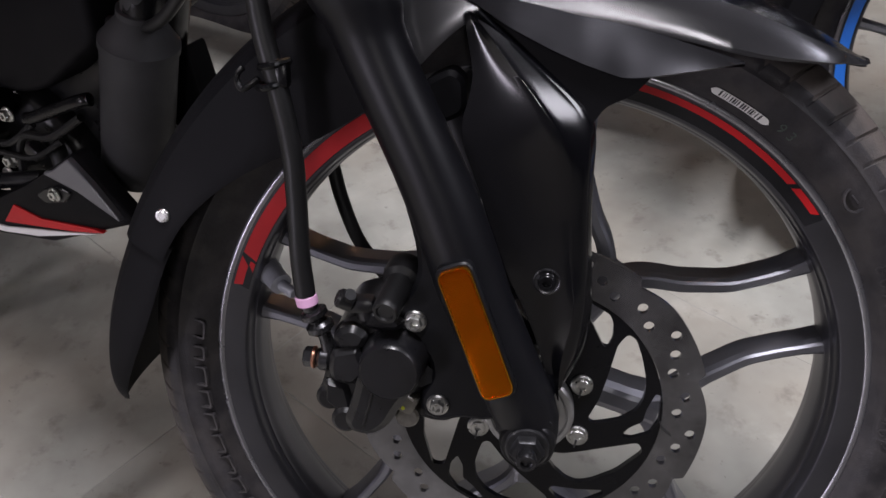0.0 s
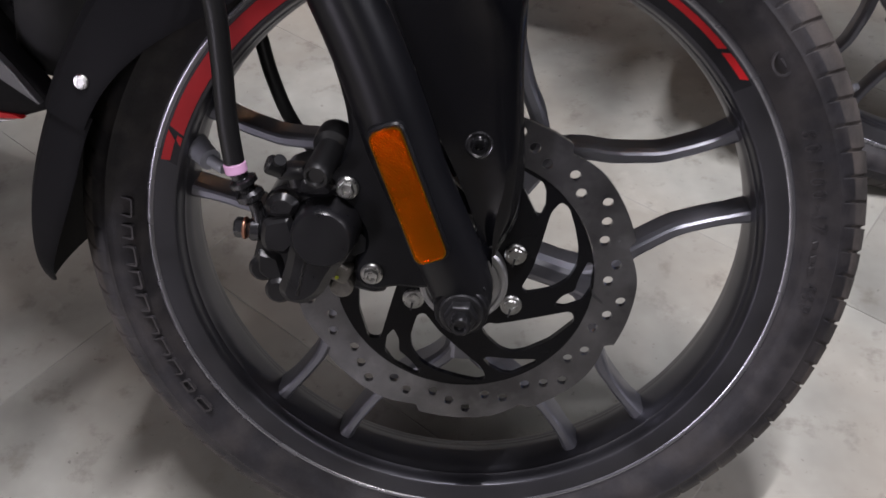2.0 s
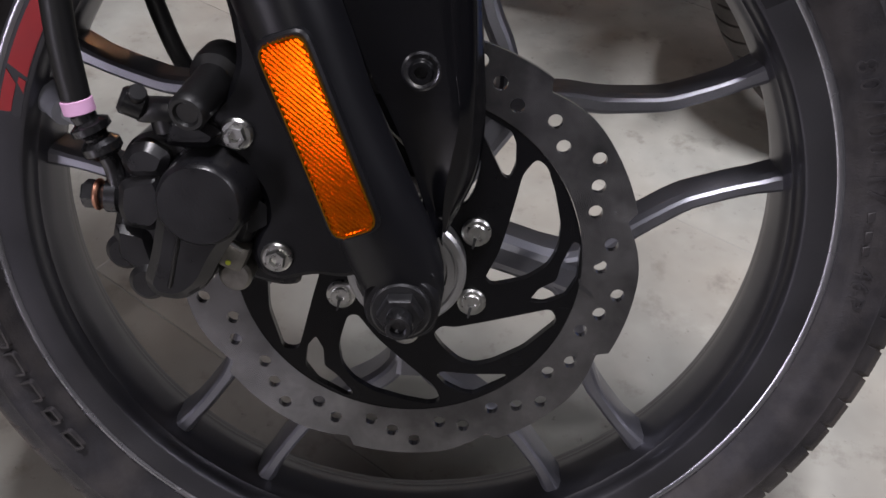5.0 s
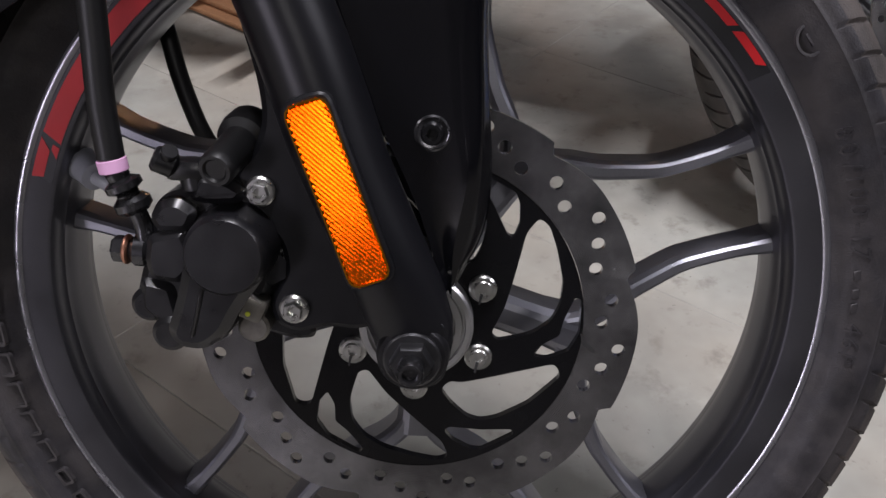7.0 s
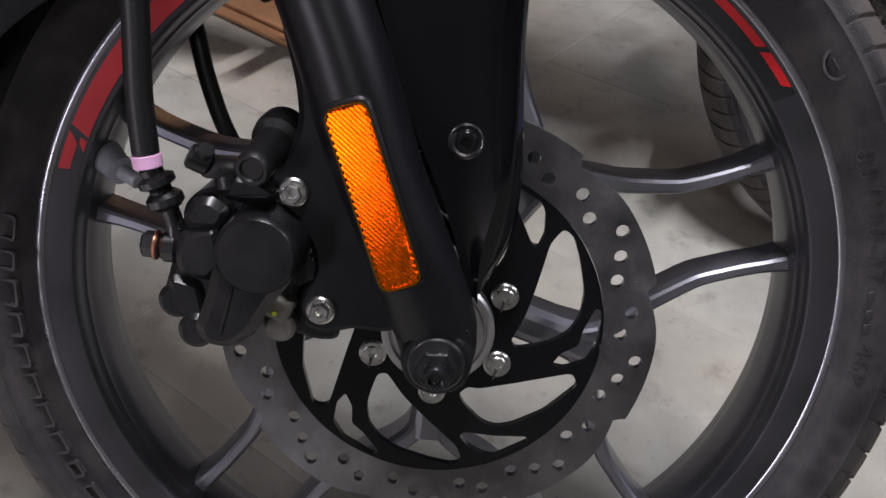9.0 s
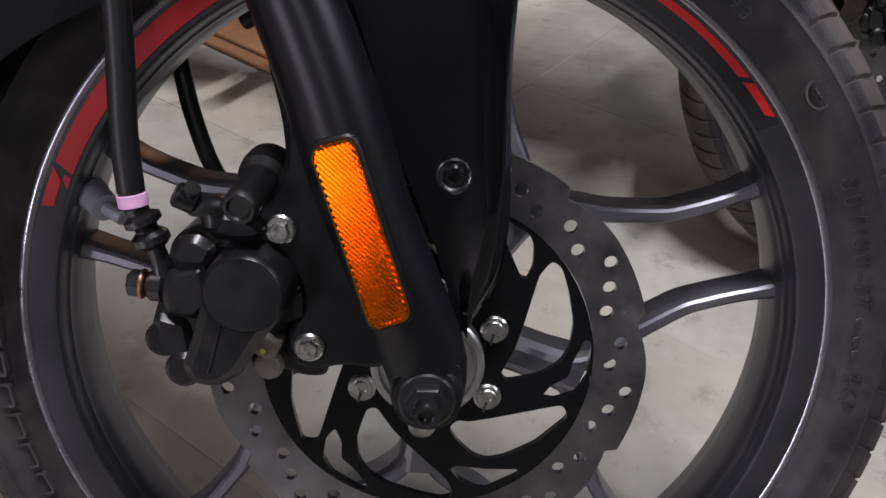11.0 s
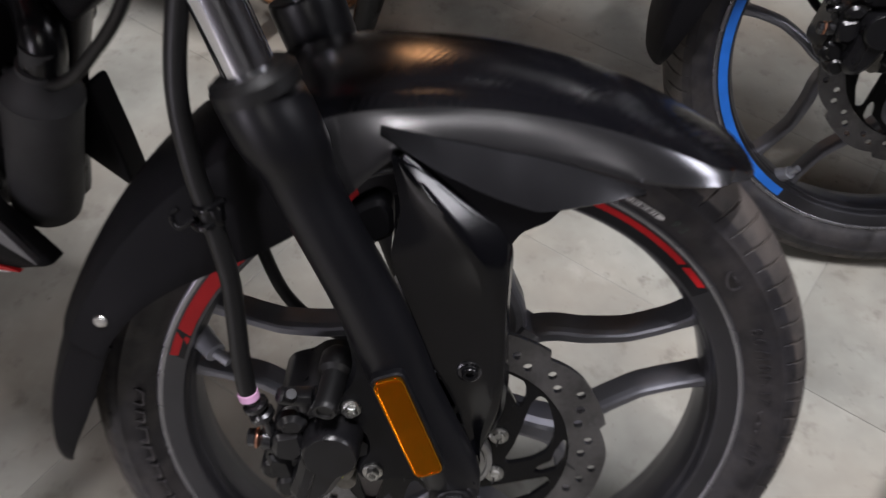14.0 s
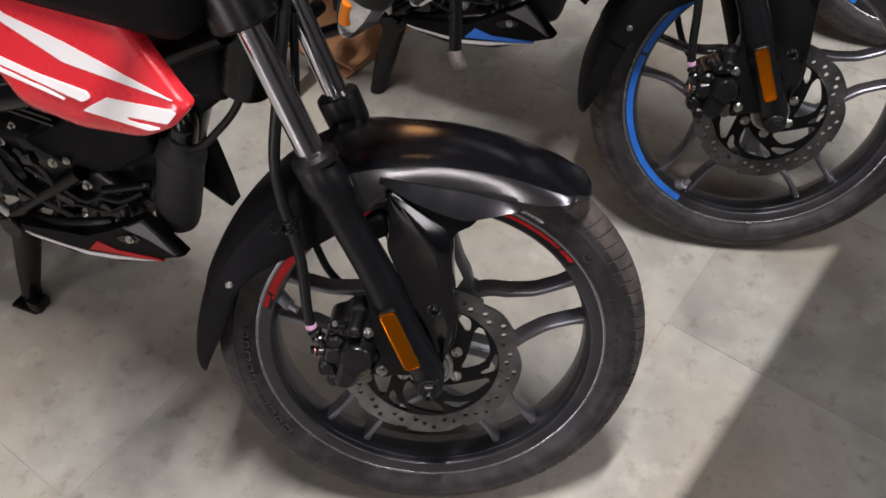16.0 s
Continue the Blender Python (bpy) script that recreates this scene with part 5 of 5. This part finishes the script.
    put("headlamp_lens", rod((0.148, 0, 0.220), (0.165, 0, 0.2195), [(0, 0.09), (0.5, 0.08), (1, 0.05)], 40), LENS, lamp, "clear headlamp lens")
    for y, x, z in ((-0.07, 0.0, -0.020), (0.07, 0.010, -0.060)):
        ind = put("indicator", rod((x + 0.195, y, z + 0.175), (x + 0.163, y, z + 0.112), [(0, 0.010), (0.3, 0.020), (0.8, 0.024), (1.0, 0.023)], 28), HOSE, None, "black turn indicator with a clear lens")
        put("indicator_lens", rod((x + 0.1635, y, z + 0.113), (x + 0.137, y, z + 0.062), [(0, 0.0225), (0.3, 0.0215), (0.6, 0.0165), (0.9, 0.009), (1, 0.004)], 10), LENS, ind, "clear faceted lens", 10)
        put("indicator_bulb", cyl((x + 0.153, y - 0.0175, z + 0.108), (x + 0.147, y - 0.0160, z + 0.086), 0.006), BULB, ind, "amber bulb")
    put("handlebar", tube([(-0.16, 0.36, 0.30), (-0.06, 0.2, 0.27), (0.0, 0.08, 0.22), (0.0, -0.08, 0.22), (-0.06, -0.2, 0.27), (-0.16, -0.36, 0.30)], 0.011), GLOSS, None, "black handlebar")
    # seat, tail and rear wheel
    put("seat", rod((-0.46, 0, 0.10), (-1.02, 0, 0.18), [(0, 0.05), (0.15, 0.10), (0.5, 0.12), (0.85, 0.10), (1, 0.05)], 32), PLASTIC, None, "black seat")
    put("tail_panel", rod((-0.62, 0, 0.09), (-1.20, 0, 0.24), [(0, 0.05), (0.3, 0.09), (0.7, 0.08), (1, 0.03)], 32), paint, None, "glossy tail panel")
    back = m @ pose(-1.12, 0.045, -0.43)
    for name, me, mat in (("rear_tyre", TYRE, RUBBER), ("rear_rim", RIM_MESH, RIM), ("rear_hub", HUB, ALLOY)):
        part(name, me, mat, bike).matrix_basis = back
    for k in range(5):
        part("rear_spoke", SPOKES[k], SPOKE, bike).matrix_basis = back
    put("swing_arm", joined(tube([(-0.62, -0.07, -0.40), (-0.85, -0.075, -0.42), (-1.12, -0.075, -0.43)], 0.022), tube([(-0.62, 0.13, -0.40), (-0.85, 0.14, -0.42), (-1.12, 0.14, -0.43)], 0.022)), GLOSS, None, "black swing arm")
    put("muffler", rod((-0.70, -0.09, -0.47), (-1.25, -0.13, -0.28), [(0, 0.025), (0.1, 0.05), (0.9, 0.055), (1, 0.04)], 36), GLOSS, None, "black muffler")


T1 = pose(0.0045, 0.0011, 0.2679, 0, 0, 5.70) @ pose(0, 0, 0, -21.105, 0, 0)
T2 = pose(0.4974, 0.5214, 0.2593, 0, 0, -0.77) @ pose(0, 0, 0, -19.645, 0, 0) @ pose(0, 0, 0, 0, -1.98, 0)
T3 = pose(0.905, 1.105, 0.2593, 0, 0, -1.2) @ pose(0, 0, 0, -19.645, 0, 0)
BODY = T1.inverted() @ pose(-0.1778, 0.1138, 0.7024, 0, 0, -15.56) @ pose(0, 0, 0, -7.3, 0, 0)


def motorcycle(m, tape, arcs, marks, paint, accent, label, shift=0.0):
    bike = new("motorcycle")
    bike.matrix_world = m
    tagged(bike, label, "motorcycle", "parked motorcycles")
    wheel_parts(bike, tape, arcs, marks)
    front_end(bike)
    body_parts(bike, m.inverted() @ pose(0, shift, 0) @ m @ BODY, paint, accent)
    return bike


RED_ARCS = [(108, 156.4, 0, -0.9, 0.2122, 0.2228), (157.0, 158.8, -0.2, -1.2, 0.2122, 0.2160), (157.9, 161.9, -1.6, 0.4, 0.2166, 0.2228), (78, 44.2, 0, -1.0, 0.2186, 0.2228), (43.2, 37.5, -1.1, -1.0, 0.2186, 0.2228)]
BLUE_ARCS = [(100, 158.5, 0, 0, 0.2120, 0.2228), (160.0, 238, 0, 0, 0.2120, 0.2228)]
BLACK_PAINT = material("gloss_black_paint", (0.014, 0.014, 0.016), 0.25, coat=0.5, stain=0.05)
motorcycle(T1, RED_TAPE, RED_ARCS, True, RED_PAINT, RED_TAPE, "red and black motorcycle leaning on its side stand")
motorcycle(T3, BLUE_TAPE, BLUE_ARCS, False, BLACK_PAINT, BLUE_TAPE, "black motorcycle parked at the end of the row")
motorcycle(T2, BLUE_TAPE, BLUE_ARCS, False, BLACK_PAINT, BLUE_TAPE, "black motorcycle with blue rim stripes on its side stand", -0.015)

# ---------------------------------------------------------------- room


def sheet(name, x0, x1, y0, y1, z0, z1, mat, kind="structure", label=""):
    ob = new(name, finish(name, block((x0 + x1) / 2, (y0 + y1) / 2, (z0 + z1) / 2, x1 - x0, y1 - y0, z1 - z0, 0.003, 1), mat))
    return tagged(ob, label, kind=kind)


floor = sheet("floor", -5.0, 5.0, -4.0, 5.0, -0.12, -0.0007, GROUT, label="grey stone slab floor with thin cement joints")
sheet("ceiling", -5.0, 5.0, -4.0, 5.0, 4.3, 4.42, CEILING_PAINT, label="plain grey ceiling")
sheet("wall_north", -5.0, 5.0, 5.0, 5.15, 0, 4.3, WALL_PAINT, label="plain grey wall")
sheet("wall_south", -5.0, 5.0, -4.15, -4.0, 0, 4.3, WALL_PAINT, label="plain grey wall")
sheet("wall_west", -5.15, -5.0, -4.0, 5.0, 0, 4.3, WALL_PAINT, label="plain grey wall")
sheet("wall_east", 5.0, 5.15, -4.0, 5.0, 0, 4.3, WALL_PAINT, label="plain grey wall")
# added wall, unseen: blocks the key lamp to draw the floor's shadow edge
blocker = block(0, 0, (BLOCKER_Z + 4.3) / 2, 7.0, 0.10, 4.3 - BLOCKER_Z, 0.003, 1)
blocker.transform(Matrix.Translation(EDGE_AT + EDGE_ALONG * 0.4 + EDGE_OUT * (0.05 - LAMP_IN * BLOCKER_Z / LAMP_Z)) @ Matrix.Rotation(math.atan2(EDGE_ALONG[1], EDGE_ALONG[0]), 4, "Z"))
tagged(new("wall_lintel", finish("wall_lintel", blocker, WALL_PAINT)), "unseen plain grey wall added to cut the key light", kind="structure")

SLAB_X, SLAB_Y, SLAB_TURN, SLAB_AT = 0.588, 0.404, -30.0, (0.375, 0.228)
slab_me = finish("slab", block(0, 0, -0.008, SLAB_X - 0.0010, SLAB_Y - 0.0010, 0.016, 0.0006, 1), SLAB)
base = pose(*SLAB_AT, 0, 0, 0, SLAB_TURN)
far = []
for i in range(-13, 13):
    for j in range(-18, 18):
        at = base @ pose((i + 0.5) * SLAB_X, (j + 0.5) * SLAB_Y, random.uniform(-0.0003, 0.0003))
        c = at.translation
        if -4.7 < c[0] < 4.7 and -3.7 < c[1] < 4.7:
            if (c - Vector((0.2, 0.5, 0))).length < 2.6:
                ob = new("slab", slab_me)
                ob.parent = floor
                ob.matrix_basis = at
            else:
                bm = block(0, 0, -0.008, SLAB_X - 0.0010, SLAB_Y - 0.0010, 0.016, 0.0006, 1)
                bm.transform(at)
                far.append(bm)
rest = part("slab_field", joined(*far), SLAB, floor)
tagged(rest, kind="stuff")

# folded cardboard on the floor behind the wheel
board = joined(block(0, 0.14, 0.007, 0.46, 0.28, 0.008, 0.002, 1), block(0.01, 0.15, 0.0165, 0.44, 0.26, 0.008, 0.002, 1))
sheet_of_card = new("cardboard_sheet", finish("cardboard_sheet", board, CARDBOARD))
sheet_of_card.matrix_world = pose(-0.47, 0.908, 0, 0, 0, -32.7)
tagged(sheet_of_card, "brown folded cardboard sheet lying on the stone floor", "cardboard")
